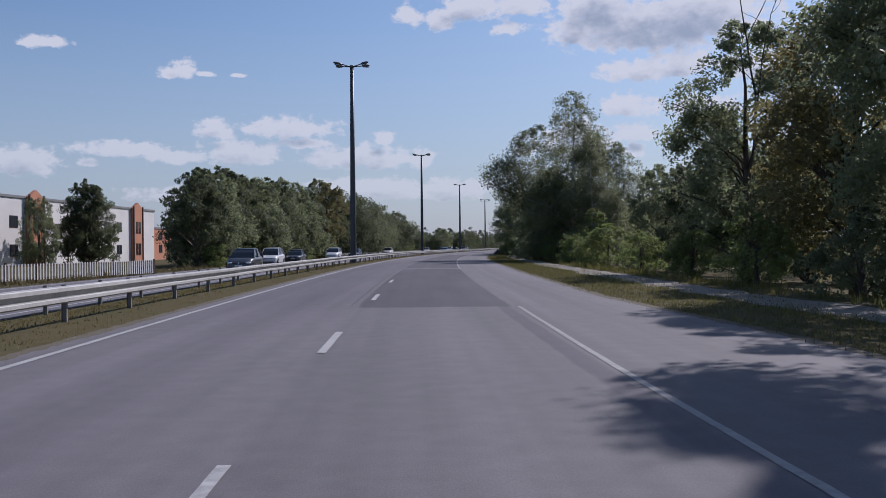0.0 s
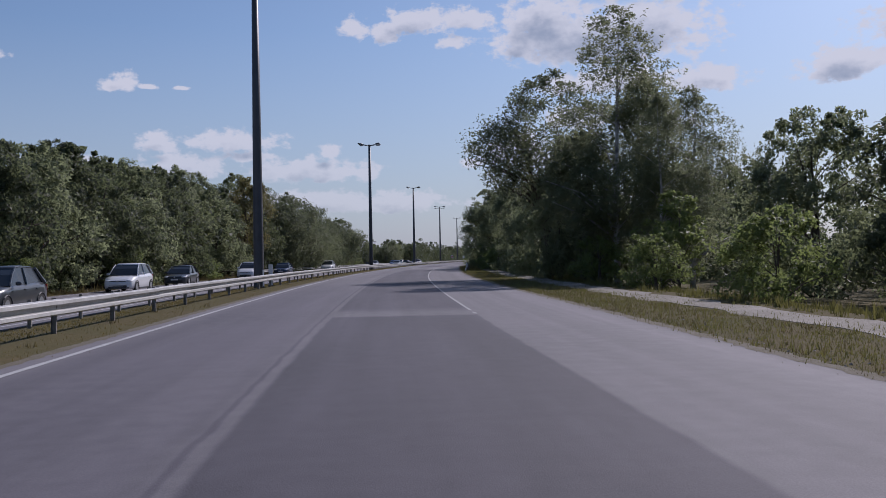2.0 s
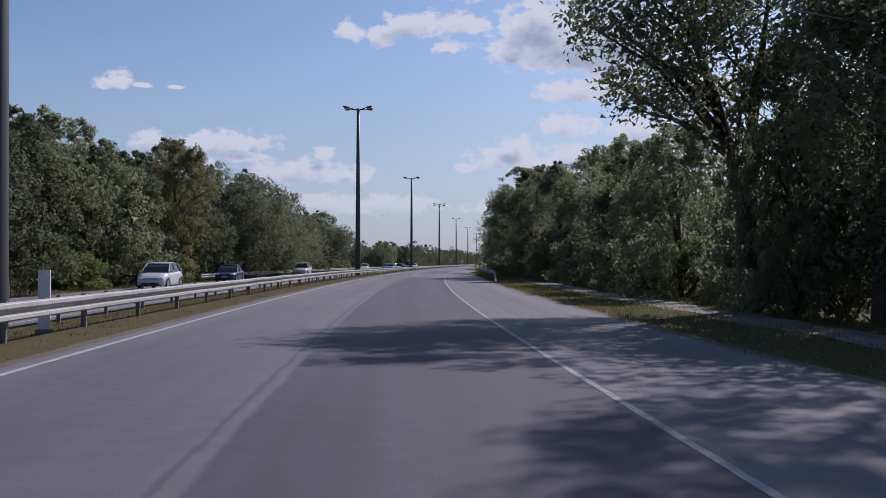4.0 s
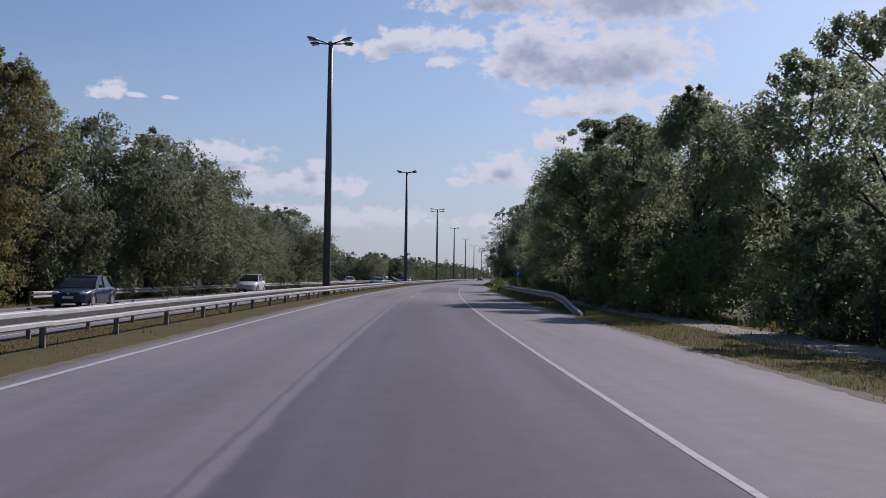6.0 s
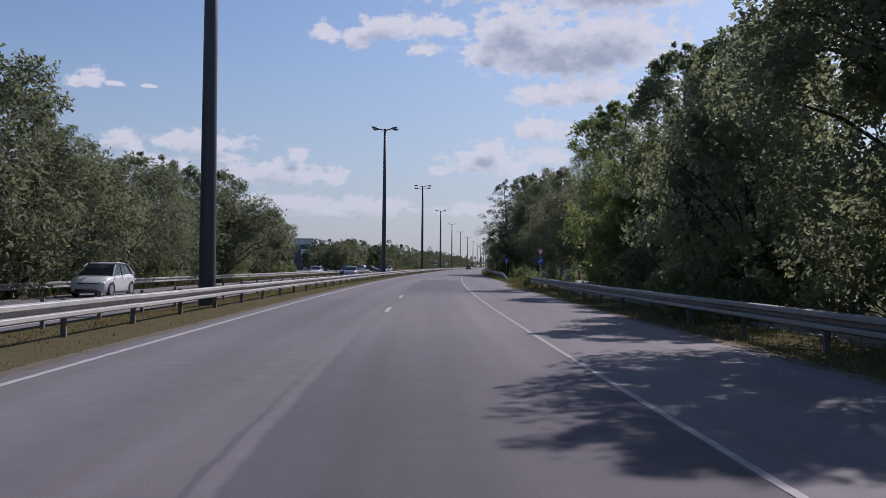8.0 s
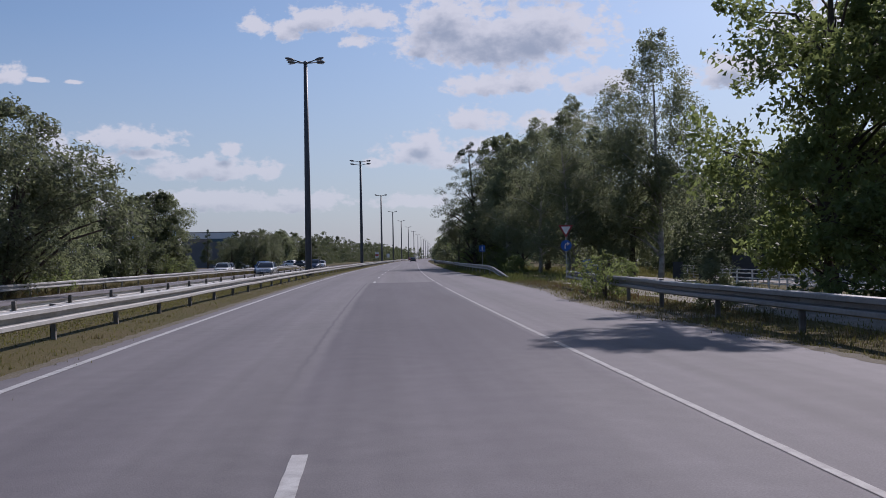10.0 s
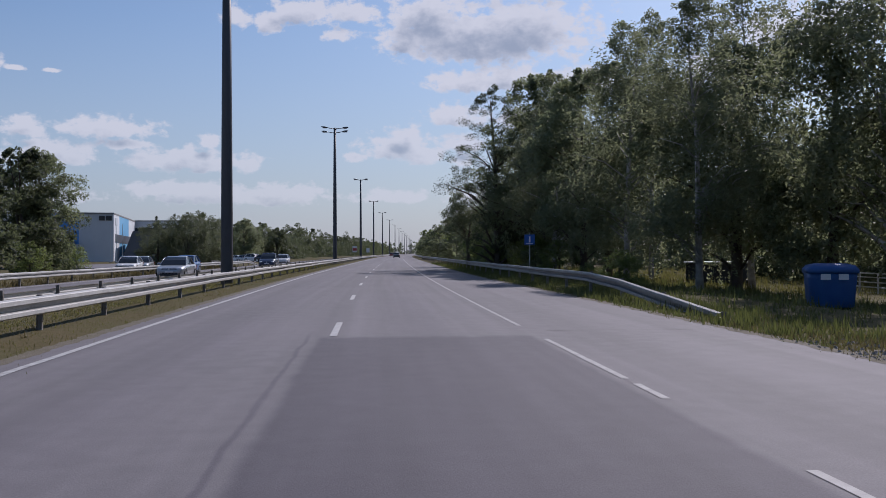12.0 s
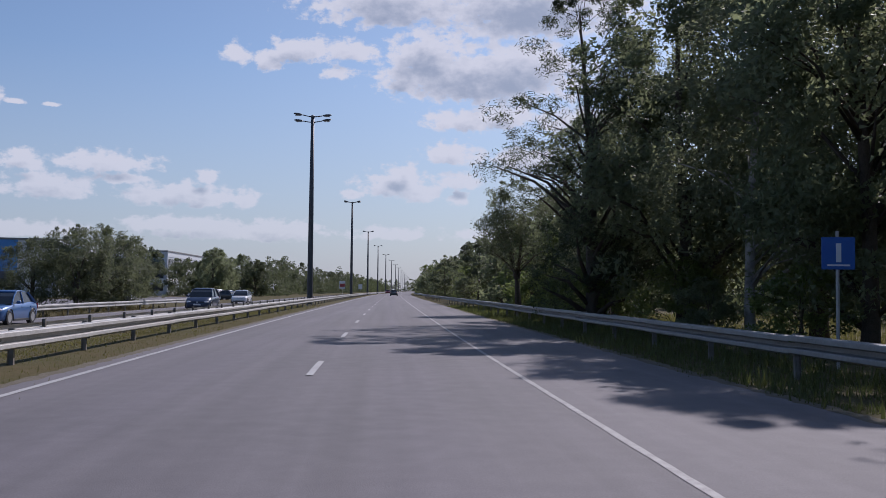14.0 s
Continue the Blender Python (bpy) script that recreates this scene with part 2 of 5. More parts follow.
def lane_wear(m, bands):
    """Resurfaced stretches, sealed joints and tyre tracks. bands: (lat from, to, softness), (s from, to, softness at either end), factor on the colour, raggedness."""
    nt = m.node_tree
    p = nt.nodes["Principled BSDF"]
    uv = nt.nodes.new("ShaderNodeUVMap")
    uv.uv_map = "lanes"
    split = nt.nodes.new("ShaderNodeSeparateXYZ")
    nt.links.new(uv.outputs[0], split.inputs[0])

    def calc(op, x, y, z=None):
        n = nt.nodes.new("ShaderNodeMath")
        n.operation = op
        for i, q in enumerate((x, y, z)):
            if isinstance(q, (int, float)):
                n.inputs[i].default_value = q
            elif q is not None:
                nt.links.new(q, n.inputs[i])
        return n.outputs[0]

    def rise(x, at, soft):
        n = nt.nodes.new("ShaderNodeMapRange")
        n.interpolation_type = "SMOOTHSTEP"
        n.inputs[1].default_value, n.inputs[2].default_value = at - soft, at + soft
        nt.links.new(x, n.inputs[0])
        return n.outputs[0]

    def ragged(across, along, detail):
        mp = nt.nodes.new("ShaderNodeMapping")
        mp.inputs["Scale"].default_value = (across, along, 1)
        nt.links.new(uv.outputs[0], mp.inputs[0])
        nz = nt.nodes.new("ShaderNodeTexNoise")
        nz.inputs["Scale"].default_value, nz.inputs["Detail"].default_value = 1.0, detail
        nt.links.new(mp.outputs[0], nz.inputs["Vector"])
        return calc("SUBTRACT", nz.outputs[0], 0.5)

    edge, worn = ragged(2.5, 0.9, 5), ragged(0.8, 0.10, 4)
    total = None
    for (l0, l1, lw), (s0, s1, w0, w1), factor, rag in bands:
        lat = calc("MULTIPLY_ADD", edge, rag, split.outputs[0])
        far = calc("MULTIPLY_ADD", edge, 4 * rag, split.outputs[1])
        band = calc("MULTIPLY", rise(lat, l0, lw), calc("SUBTRACT", 1.0, rise(lat, l1, lw)))
        reach = calc("MULTIPLY", rise(far, s0, w0), calc("SUBTRACT", 1.0, rise(far, s1, w1)))
        amount = calc("MULTIPLY", calc("MULTIPLY", band, reach), calc("MULTIPLY_ADD", worn, 0.8, 1.0))
        one = calc("MULTIPLY_ADD", amount, factor - 1, 1.0)
        total = one if total is None else calc("MULTIPLY", total, one)
    hsv = nt.nodes.new("ShaderNodeHueSaturation")
    nt.links.new(p.inputs["Base Color"].links[0].from_socket, hsv.inputs["Color"])
    nt.links.new(total, hsv.inputs["Value"])
    fresh = nt.nodes.new("ShaderNodeMix")                             # newer bitumen is bluer
    fresh.data_type, fresh.blend_type = "RGBA", "MULTIPLY"
    nt.links.new(calc("MULTIPLY", calc("SUBTRACT", 1.0, total), 2.0), fresh.inputs["Factor"])
    nt.links.new(hsv.outputs[0], fresh.inputs["A"])
    fresh.inputs["B"].default_value = (0.98, 0.95, 1.09, 1)
    nt.links.new(fresh.outputs["Result"], p.inputs["Base Color"])


worn_tracks(ASPHALT, 0.16)
lane_wear(ASPHALT, [
    ((-0.22, 3.32, 0.05), (21.3, 57.5, 0.15, 0.4), 0.46, 0.12), ((-0.22, 3.30, 0.05), (60.0, 156.0, 1.6, 9.0), 0.49, 0.12),
    ((-0.22, 3.28, 0.08), (187.0, 228.0, 7.0, 0.3), 0.56, 0.14),
    ((-0.43, -0.365, 0.025), (22.0, 152.0, 1.5, 6.0), 0.66, 0.14), ((-0.43, -0.37, 0.025), (189.0, 228.5, 5.0, 1.0), 0.68, 0.14),
    ((2.98, 3.27, 0.04), (6.0, 21.5, 6.0, 0.2), 0.70, 0.10),
    ((-3.5, -0.4, 0.3), (20.0, 84.0, 8.0, 14.0), 0.74, 0.5), ((-3.4, -0.6, 0.5), (158.0, 178.0, 5.0, 4.0), 0.86, 0.8),
    ((2.35, 3.20, 0.25), (150.0, 196.0, 8.0, 8.0), 1.18, 0.3), ((2.4, 3.1, 0.3), (226.0, 330.0, 8.0, 20.0), 1.10, 0.3),
    ((1.15, 2.0, 0.35), (150.0, 600.0, 10.0, 40.0), 0.90, 0.3), ((-2.4, -1.4, 0.4), (-60.0, 600.0, 5.0, 40.0), 0.93, 0.3),
    ((5.7, 8.0, 0.35), (-60.0, 600.0, 5.0, 40.0), 1.10, 0.5),
])
CRACK = material("dark cracks in asphalt", (0.075, 0.069, 0.070), 0.8, 0, ((2, (0.145, 0.135, 0.135), 0.9),), random=-1)
LANE_PAINT = material("greyed lane paint", (0.38, 0.375, 0.365), 0.7, 0, ((6, (0.18, 0.17, 0.172), 0.9), (40, (0.32, 0.31, 0.305), 0.5), (0.5, (0.30, 0.29, 0.285), 0.7)), 0.2, 80, random=-1)
PAINT = material("worn white road paint", (0.50, 0.50, 0.485), 0.65, 0, ((7, (0.20, 0.19, 0.19), 0.85), (40, (0.42, 0.41, 0.40), 0.5), (0.5, (0.44, 0.43, 0.42), 0.7)), 0.2, 80, random=-1)
GRASS_SOIL = material("dry grass and soil", (0.088, 0.084, 0.036), 0.95, 0, ((0.03, (0.068, 0.075, 0.029), 0.7), (0.4, (0.106, 0.084, 0.043), 0.9), (2.2, (0.074, 0.067, 0.026), 0.8), (18, (0.150, 0.114, 0.064), 0.5)), 0.8, 14, random=-1)
GRASS_SOIL.node_tree.nodes["Principled BSDF"].inputs["Specular IOR Level"].default_value = 0.08
GRIT = material("sandy roadside grit", (0.118, 0.098, 0.066), 0.95, 0, ((1.5, (0.085, 0.070, 0.030), 0.9), (25, (0.19, 0.17, 0.145), 0.5)), 0.6, 40, random=-1)
FOOTPATH = material("broken sandy concrete footpath", (0.255, 0.228, 0.202), 0.9, 0, ((0.22, (0.085, 0.072, 0.042), 1.0), (0.9, (0.12, 0.104, 0.072), 0.9), (20, (0.34, 0.315, 0.285), 0.5)), 0.4, 40, random=-1)
PATH = material("pale concrete", (0.25, 0.233, 0.215), 0.9, 0, ((0.8, (0.13, 0.118, 0.095), 0.85), (20, (0.34, 0.325, 0.305), 0.5)), 0.3, 50, random=-1)
STEEL = material("weathered galvanised steel", (0.44, 0.435, 0.415), 0.55, 0.1, ((1.4, (0.30, 0.29, 0.275), 0.7), (14, (0.50, 0.495, 0.48), 0.5)), 0.05, 30, random=0.10)
# darker copy of STEEL: shade on the right-hand rails' faces is in the colour
STEEL_SHADED = material("weathered galvanised steel with shade in its colour", (0.25, 0.25, 0.245), 0.5, 0.25, ((1.4, (0.17, 0.165, 0.155), 0.8), (14, (0.30, 0.295, 0.285), 0.5)), 0.05, 30, random=0.10)
STEEL_DARK = material("dull steel posts", (0.25, 0.24, 0.225), 0.7, 0.2, ((6, (0.15, 0.125, 0.10), 0.7),), 0.05, 30, random=0.12)
POLE = material("dark grey painted lamp pole", (0.062, 0.064, 0.070), 0.5, 0.0, ((1.2, (0.045, 0.046, 0.050), 0.7), (20, (0.085, 0.086, 0.090), 0.4)), 0.05, 30)
HEAD = material("dark luminaire housing", (0.12, 0.125, 0.13), 0.45, 0.2, ((8, (0.09, 0.09, 0.09), 0.5),))
GLASS_LAMP = material("clear lamp glass", (0.55, 0.57, 0.58), 0.15)
BARK = material("brown tree bark", (0.085, 0.066, 0.050), 0.95, 0, ((5, (0.045, 0.036, 0.028), 0.8), (30, (0.12, 0.10, 0.08), 0.6)), 0.9, 18)
BIRCH_BARK = material("white birch bark", (0.52, 0.50, 0.46), 0.85, 0, ((2.2, (0.06, 0.055, 0.05), 0.85), (12, (0.32, 0.30, 0.28), 0.5)), 0.4, 20)
LEAF = leaf_material("deep green leaves", (0.086, 0.106, 0.063), (0.122, 0.140, 0.080), (0.30, 0.34, 0.18), 0.52)
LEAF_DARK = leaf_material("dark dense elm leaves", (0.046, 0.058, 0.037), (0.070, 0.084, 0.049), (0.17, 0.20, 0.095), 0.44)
LEAF_LIGHT = leaf_material("fresh green leaves", (0.080, 0.108, 0.034), (0.115, 0.14, 0.045), (0.27, 0.33, 0.11), 0.50)
LEAF_BIRCH = leaf_material("birch leaves", (0.090, 0.106, 0.065), (0.125, 0.136, 0.084), (0.30, 0.33, 0.18), 0.52)
LEAF_AUTUMN = leaf_material("leaves turning brown", (0.072, 0.082, 0.042), (0.105, 0.105, 0.052), (0.28, 0.25, 0.10), 0.48, autumn=(0.16, 0.085, 0.03))
LEAF_WILLOW = leaf_material("grey-green willow leaves", (0.066, 0.078, 0.050), (0.104, 0.114, 0.076), (0.22, 0.25, 0.13), 0.46)
NEEDLE = leaf_material("dark pine needles", (0.046, 0.062, 0.036), (0.066, 0.084, 0.046), (0.12, 0.15, 0.07), 0.34)
BLADE = leaf_material("grass blades", (0.090, 0.100, 0.032), (0.132, 0.124, 0.046), (0.20, 0.19, 0.060), 0.42)
# darker than BLADE: tree shade over the weeds is put into this colour
BLADE_SHADED = leaf_material("grey-green weed blades with tree shade in the colour", (0.066, 0.082, 0.028), (0.10, 0.105, 0.045), (0.15, 0.17, 0.05), 0.40)
BLADE_OLIVE = leaf_material("short olive turf blades", (0.104, 0.090, 0.028), (0.142, 0.110, 0.042), (0.20, 0.16, 0.050), 0.42)
BLADE_RUST = leaf_material("dead rust-brown weed stalks", (0.11, 0.062, 0.030), (0.16, 0.105, 0.055), (0.16, 0.10, 0.05), 0.3)
BLADE_DRY = leaf_material("dry grass blades", (0.098, 0.085, 0.036), (0.14, 0.112, 0.058), (0.17, 0.14, 0.06), 0.35)

# ---- the line of the road: heading by distance, and places beside it ----
PSI_S = np.arange(-40, 681, 40.0)
PSI = [0.0694, 0.0416, 0.0138, -0.0137, -0.0494, -0.0721, -0.0969, -0.1134, -0.1282, -0.1323, -0.1333, -0.1349, -0.1381, -0.1422, -0.1466, -0.1511, -0.1555, -0.1599, -0.1643]
ROAD_S = np.arange(-200, 2401, 2.0)
ROAD_H = np.interp(ROAD_S, PSI_S, PSI)
ROAD_H[ROAD_S < -40] = PSI[0] + (-40 - ROAD_S[ROAD_S < -40]) * 0.0007
ROAD_X = np.concatenate([[0], np.cumsum(-np.sin(0.5 * (ROAD_H[1:] + ROAD_H[:-1])) * 2)])
ROAD_Y = np.concatenate([[0], np.cumsum(np.cos(0.5 * (ROAD_H[1:] + ROAD_H[:-1])) * 2)])
ROAD_X -= np.interp(0, ROAD_S, ROAD_X)
ROAD_Y -= np.interp(0, ROAD_S, ROAD_Y)


def heading(s):
    return float(np.interp(s, ROAD_S, ROAD_H))


def beside(s, lat):
    """World x, y of a place s metres along and lat metres to the right of the lane divider."""
    h = heading(s)
    return float(np.interp(s, ROAD_S, ROAD_X)) + lat * math.cos(h), float(np.interp(s, ROAD_S, ROAD_Y)) + lat * math.sin(h)


LAT_PROFILE = [-420, -140, -60, -30, -19.5, -17.2, -8.6, -7.6, -5.6, -4.3, 6.6, 8.8, 12.0, 15.0, 25.0, 45.0, 120, 420]
Z_PROFILE = [-1.2, -1.0, -0.8, -0.5, -0.34, -0.31, -0.31, -0.20, 0.00, -0.02, -0.02, -0.02, -0.06, -0.40, -0.95, -1.1, -1.2, -1.2]


def ground_z(lat):
    return float(np.interp(lat, LAT_PROFILE, Z_PROFILE))


def on_road(s, lat, z=0.0, turn=0.0):
    x, y = beside(s, lat)
    return pose(x, y, z, 0, 0, math.degrees(heading(s)) + turn)


def left_edge(s):
    return float(np.interp(s, [0, 90, 140, 185, 260], [-3.72, -3.74, -3.66, -3.52, -3.62]))


def barrier_lat(s):
    return float(np.interp(s, [0, 100, 150, 190, 260], [-5.60, -5.60, -5.55, -5.35, -5.35]))


def right_edge(s):
    return float(np.interp(s, [0, 15, 25, 60, 110, 135, 190, 200, 206, 212, 226, 236, 246, 262, 300, 700],
                           [6.8, 6.7, 6.2, 6.6, 6.6, 6.65, 6.7, 6.3, 6.4, 6.95, 7.1, 7.0, 6.9, 6.5, 6.4, 6.4]))


# ---- mesh helpers ----
def mesh_from(name, verts, faces, mat, smooth=False):
    me = bpy.data.meshes.new(name)
    me.from_pydata([tuple(v) for v in verts], [], faces)
    me.materials.append(mat)
    if smooth:
        me.shade_smooth()
    me.update()
    return me


def put(name, me, parent=None, m=None, label=""):
    ob = new(name, me)
    if parent is not None:
        ob.parent = parent
    if m is not None:
        ob.matrix_basis = m
    return tagged(ob, label) if label else ob


def bm_mesh(name, bm, mat, smooth=False, bevel=0.0):
    if bevel:
        bmesh.ops.bevel(bm, geom=[e for e in bm.edges if e.is_manifold and e.calc_face_angle(0) > 0.6], offset=bevel, segments=1, affect="EDGES")
    bmesh.ops.recalc_face_normals(bm, faces=bm.faces)
    me = bpy.data.meshes.new(name)
    bm.to_mesh(me)
    bm.free()
    me.materials.append(mat)
    if smooth:
        me.shade_smooth()
    return me


def box(bm, x0, y0, z0, x1, y1, z1):
    r = bmesh.ops.create_cube(bm, size=1)
    bmesh.ops.transform(bm, verts=r["verts"], matrix=Matrix.Translation(((x0 + x1) / 2, (y0 + y1) / 2, (z0 + z1) / 2)) @ Matrix.Diagonal((x1 - x0, y1 - y0, z1 - z0, 1)))
    return r["verts"]


def box_mesh(name, x0, y0, z0, x1, y1, z1, mat, bevel=0.0):
    bm = bmesh.new()
    box(bm, x0, y0, z0, x1, y1, z1)
    return bm_mesh(name, bm, mat, bevel=bevel)


def tube(verts, faces, points, radii, sides=6):
    """Adds a tapered tube through the points to the lists."""
    first = len(verts)
    pts = [Vector([float(q) for q in p]) for p in points]
    for i, p in enumerate(pts):
        d = (pts[min(i + 1, len(pts) - 1)] - pts[max(i - 1, 0)]).normalized()
        a = d.orthogonal().normalized()
        b = d.cross(a)
        for k in range(sides):
            w = 2 * math.pi * k / sides
            verts.append(p + float(radii[i]) * (math.cos(w) * a + math.sin(w) * b))
    for i in range(len(pts) - 1):
        for k in range(sides):
            k2 = (k + 1) % sides
            faces.append((first + i * sides + k, first + i * sides + k2, first + (i + 1) * sides + k2, first + (i + 1) * sides + k))
    faces.append(tuple(first + (len(pts) - 1) * sides + k for k in range(sides)))
    faces.append(tuple(first + sides - 1 - k for k in range(sides)))


def strip_mesh(name, s_values, left, right, z, mat, thick=0.0, wobble=0.0, seed=0):
    """A ribbon along the road from left(s) to right(s); thick gives it a body below z."""
    rng = np.random.RandomState(seed)
    verts, faces, lanes = [], [], []
    for s in s_values:
        a, b = left(s) + wobble * rng.uniform(-1, 1), right(s) + wobble * rng.uniform(-1, 1)
        for lat in (a, b):
            x, y = beside(s, lat)
            verts.append((x, y, z))
            lanes.append((lat, s))
        if thick:
            for lat in (a, b):
                x, y = beside(s, lat)
                verts.append((x, y, z - thick))
                lanes.append((lat, s))
    k = 4 if thick else 2
    for i in range(len(s_values) - 1):
        p, q = i * k, (i + 1) * k
        faces.append((p, p + 1, q + 1, q))
        if thick:
            faces += [(p + 2, p, q, q + 2), (p + 1, p + 3, q + 3, q + 1)]
    if thick:
        faces += [(1, 0, 2, 3), (len(verts) - 4, len(verts) - 3, len(verts) - 1, len(verts) - 2)]
    me = mesh_from(name, verts, faces, mat)
    layer = me.uv_layers.new(name="lanes")
    for loop in me.loops:
        layer.data[loop.index].uv = lanes[loop.vertex_index]
    return me


# ---- ground and roads ----
def ground():
    lats = sorted(set(LAT_PROFILE + [-250, -90, -45, -24, -13, -5.2, 1.0, 7.6, 10.4, 13.4, 20, 33, 70, 250]))
    ss = list(np.arange(-200, 700, 10.0)) + list(np.arange(700, 2401, 100.0))
    rng = np.random.RandomState(3)
    verts = []
    for s in ss:
        for lat in lats:
            x, y = beside(s, lat)
            rough = 0.0 if -19 < lat < 13 else 0.08
            verts.append((x, y, ground_z(lat) - (0.05 if -17.2 < lat < -8.7 or -4.2 < lat < 6.3 else 0.0) + rough * rng.uniform(-1, 1)))
    n = len(lats)
    faces = [(i * n + j, i * n + j + 1, (i + 1) * n + j + 1, (i + 1) * n + j) for i in range(len(ss) - 1) for j in range(n - 1)]
    ob = put("ground", mesh_from("ground", verts, faces, GRASS_SOIL, True))
    return tagged(ob, "flat roadside ground of dry grass and soil", "ground", kind="structure")


ground()
LONG = list(np.arange(-60, 400, 3.0)) + list(np.arange(400, 1500, 20.0))
FINE = list(np.arange(-20, 290, 0.4)) + list(np.arange(290, 1500, 10.0))
road = tagged(put("road", strip_mesh("road", LONG, lambda s: left_edge(s) - 0.42, right_edge, 0.0, ASPHALT, 0.12, 0.05, 1)),
              "worn grey asphalt carriageway bending gently right", "road", kind="structure")
road_far = tagged(put("road", strip_mesh("road", LONG, lambda s: -17.3, lambda s: -8.9, -0.29, ASPHALT, 0.12, 0.04, 2)),
                  "grey asphalt carriageway for oncoming traffic", "road", kind="structure")
# cracks across the lanes
for s0, a, b in ((21.2, -3.5, 5.8), (59.1, 3.6, 6.2), (33.5, -3.4, -0.5), (66.0, -3.2, -0.9), (207.0, 3.7, 6.0), (195.0, -3.3, -0.7), (229.0, 3.7, 6.4)):
    put("crack", strip_mesh("crack", [s0, s0 + 0.018, s0 + 0.026], lambda s: a, lambda s: b, 0.0085, CRACK, 0, 0.04, int(s0)), road)
# painted lines
put("edge_line", strip_mesh("edge_line", FINE, lambda s: left_edge(s) - 0.055, lambda s: left_edge(s) + 0.060, 0.005, PAINT, 0, 0.007, 5), road)
RIGHT_LINE = lambda s: float(np.interp(s, [0, 10, 14, 16, 21.4, 57, 150, 200, 260], [3.38, 3.39, 3.42, 3.445, 3.49, 3.33, 3.34, 3.40, 3.42]))
for s0, s1 in ((-60, 21.3), (57.9, 58.6), (59.4, 71.7), (72.5, 191.3), (191.9, 218.4), (221.3, 222.3), (222.7, 227.4), (230.1, 400.0), (400, 1400)):
    put("lane_line", strip_mesh("lane_line", list(np.arange(s0, s1, 0.4 if s1 < 500 else 20.0)) + [s1], lambda s: RIGHT_LINE(s) - 0.042, lambda s: RIGHT_LINE(s) + 0.042, 0.005, LANE_PAINT, 0, 0.005, int(s0) + 70), road)
DASH_FIRST = 12.2
for k in range(-1, 45):
    s0 = DASH_FIRST + 12 * k if k >= 0 else 2.94
    if 46 < s0 < 160 or 186 < s0 < 224:
        continue                                                     # worn away on the resurfaced lane
    put("lane_dash", strip_mesh("lane_dash", list(np.arange(s0, s0 + 3.1, 0.25)), lambda s: -0.06 - (0.12 if s < 20 else 0.0), lambda s: (0.06 if k >= 0 else 0.03) - (0.12 if s < 20 else 0.0), 0.0085, PAINT, 0, 0.003, 200 + k), road)
put("edge_line", strip_mesh("edge_line", LONG, lambda s: -16.75, lambda s: -16.62, -0.284, PAINT, 0, 0.008, 6), road_far)
put("edge_line", strip_mesh("edge_line", LONG, lambda s: -9.55, lambda s: -9.42, -0.284, PAINT, 0, 0.008, 7), road_far)
for k in range(0, 40):
    put("lane_dash", strip_mesh("lane_dash", [12 * k, 12 * k + 3], lambda s: -13.15, lambda s: -13.03, -0.284, PAINT, 0, 0, 8), road_far)
tagged(put("grit_strip", strip_mesh("grit_strip", list(np.arange(-40, 330, 0.22)), lambda s: left_edge(s) - 0.58, lambda s: left_edge(s) - 0.34, 0.002, GRIT, 0, 0.045, 9)), "sandy grit along the asphalt edge", "verge", kind="structure")
tagged(put("grit_strip", strip_mesh("grit_strip", list(np.arange(-20, 330, 0.25)), lambda s: right_edge(s) - 0.10, lambda s: right_edge(s) + 0.16, 0.002, GRIT, 0, 0.06, 10)), "sandy grit along the asphalt edge", "verge", kind="structure")
tagged(put("grit_patch", strip_mesh("grit_patch", list(np.arange(196, 226, 0.7)), lambda s: right_edge(s), lambda s: right_edge(s) + 1.5, -0.008, GRIT, 0, 0.25, 11)), "bare gravelly patch beside the asphalt", "verge", kind="structure")
path_slabs = tagged(put("footpath", strip_mesh("footpath", list(np.arange(-10, 224, 1.5)), lambda s: 9.25, lambda s: 10.8, -0.016, FOOTPATH, 0.1, 0.30, 12)),
                    "pale worn footpath behind the grass verge", "footpath", kind="structure")


# ---- guardrails ----
def beam_mesh(length, steel):
    prof = [(0.0, 0.0), (0.010, 0.006), (0.080, 0.024), (0.090, 0.036), (0.084, 0.098), (0.076, 0.110), (-0.020, 0.124), (-0.030, 0.134), (-0.030, 0.198), (-0.020, 0.208), (0.080, 0.220), (0.090, 0.232), (0.084, 0.300), (0.074, 0.314), (0.010, 0.326), (0.0, 0.33)]
    verts, faces = [], []
    for y in (0.0, length):
        for x, z in prof:
            verts.append((x, y, z))
        for x, z in reversed(prof):
            verts.append((x - 0.006, y, z))
    n = 2 * len(prof)
    for k in range(n):
        faces.append((k, (k + 1) % n, n + (k + 1) % n, n + k))
    faces += [tuple(range(n))[::-1], tuple(range(n, 2 * n))]
    return mesh_from("beam", verts, faces, steel)


BEAM, BEAM_SHADED = beam_mesh(4.04, STEEL), beam_mesh(4.04, STEEL_SHADED)


def post_mesh(height):
    bm = bmesh.new()
    box(bm, -0.050, -0.035, -0.35, -0.043, 0.035, height)
    box(bm, 0.043, -0.035, -0.35, 0.050, 0.035, height)
    box(bm, -0.043, -0.004, -0.35, 0.043, 0.004, height)
    return bm_mesh("post", bm, STEEL_DARK)


POST = post_mesh(0.66)
POST_TALL = post_mesh(0.73)


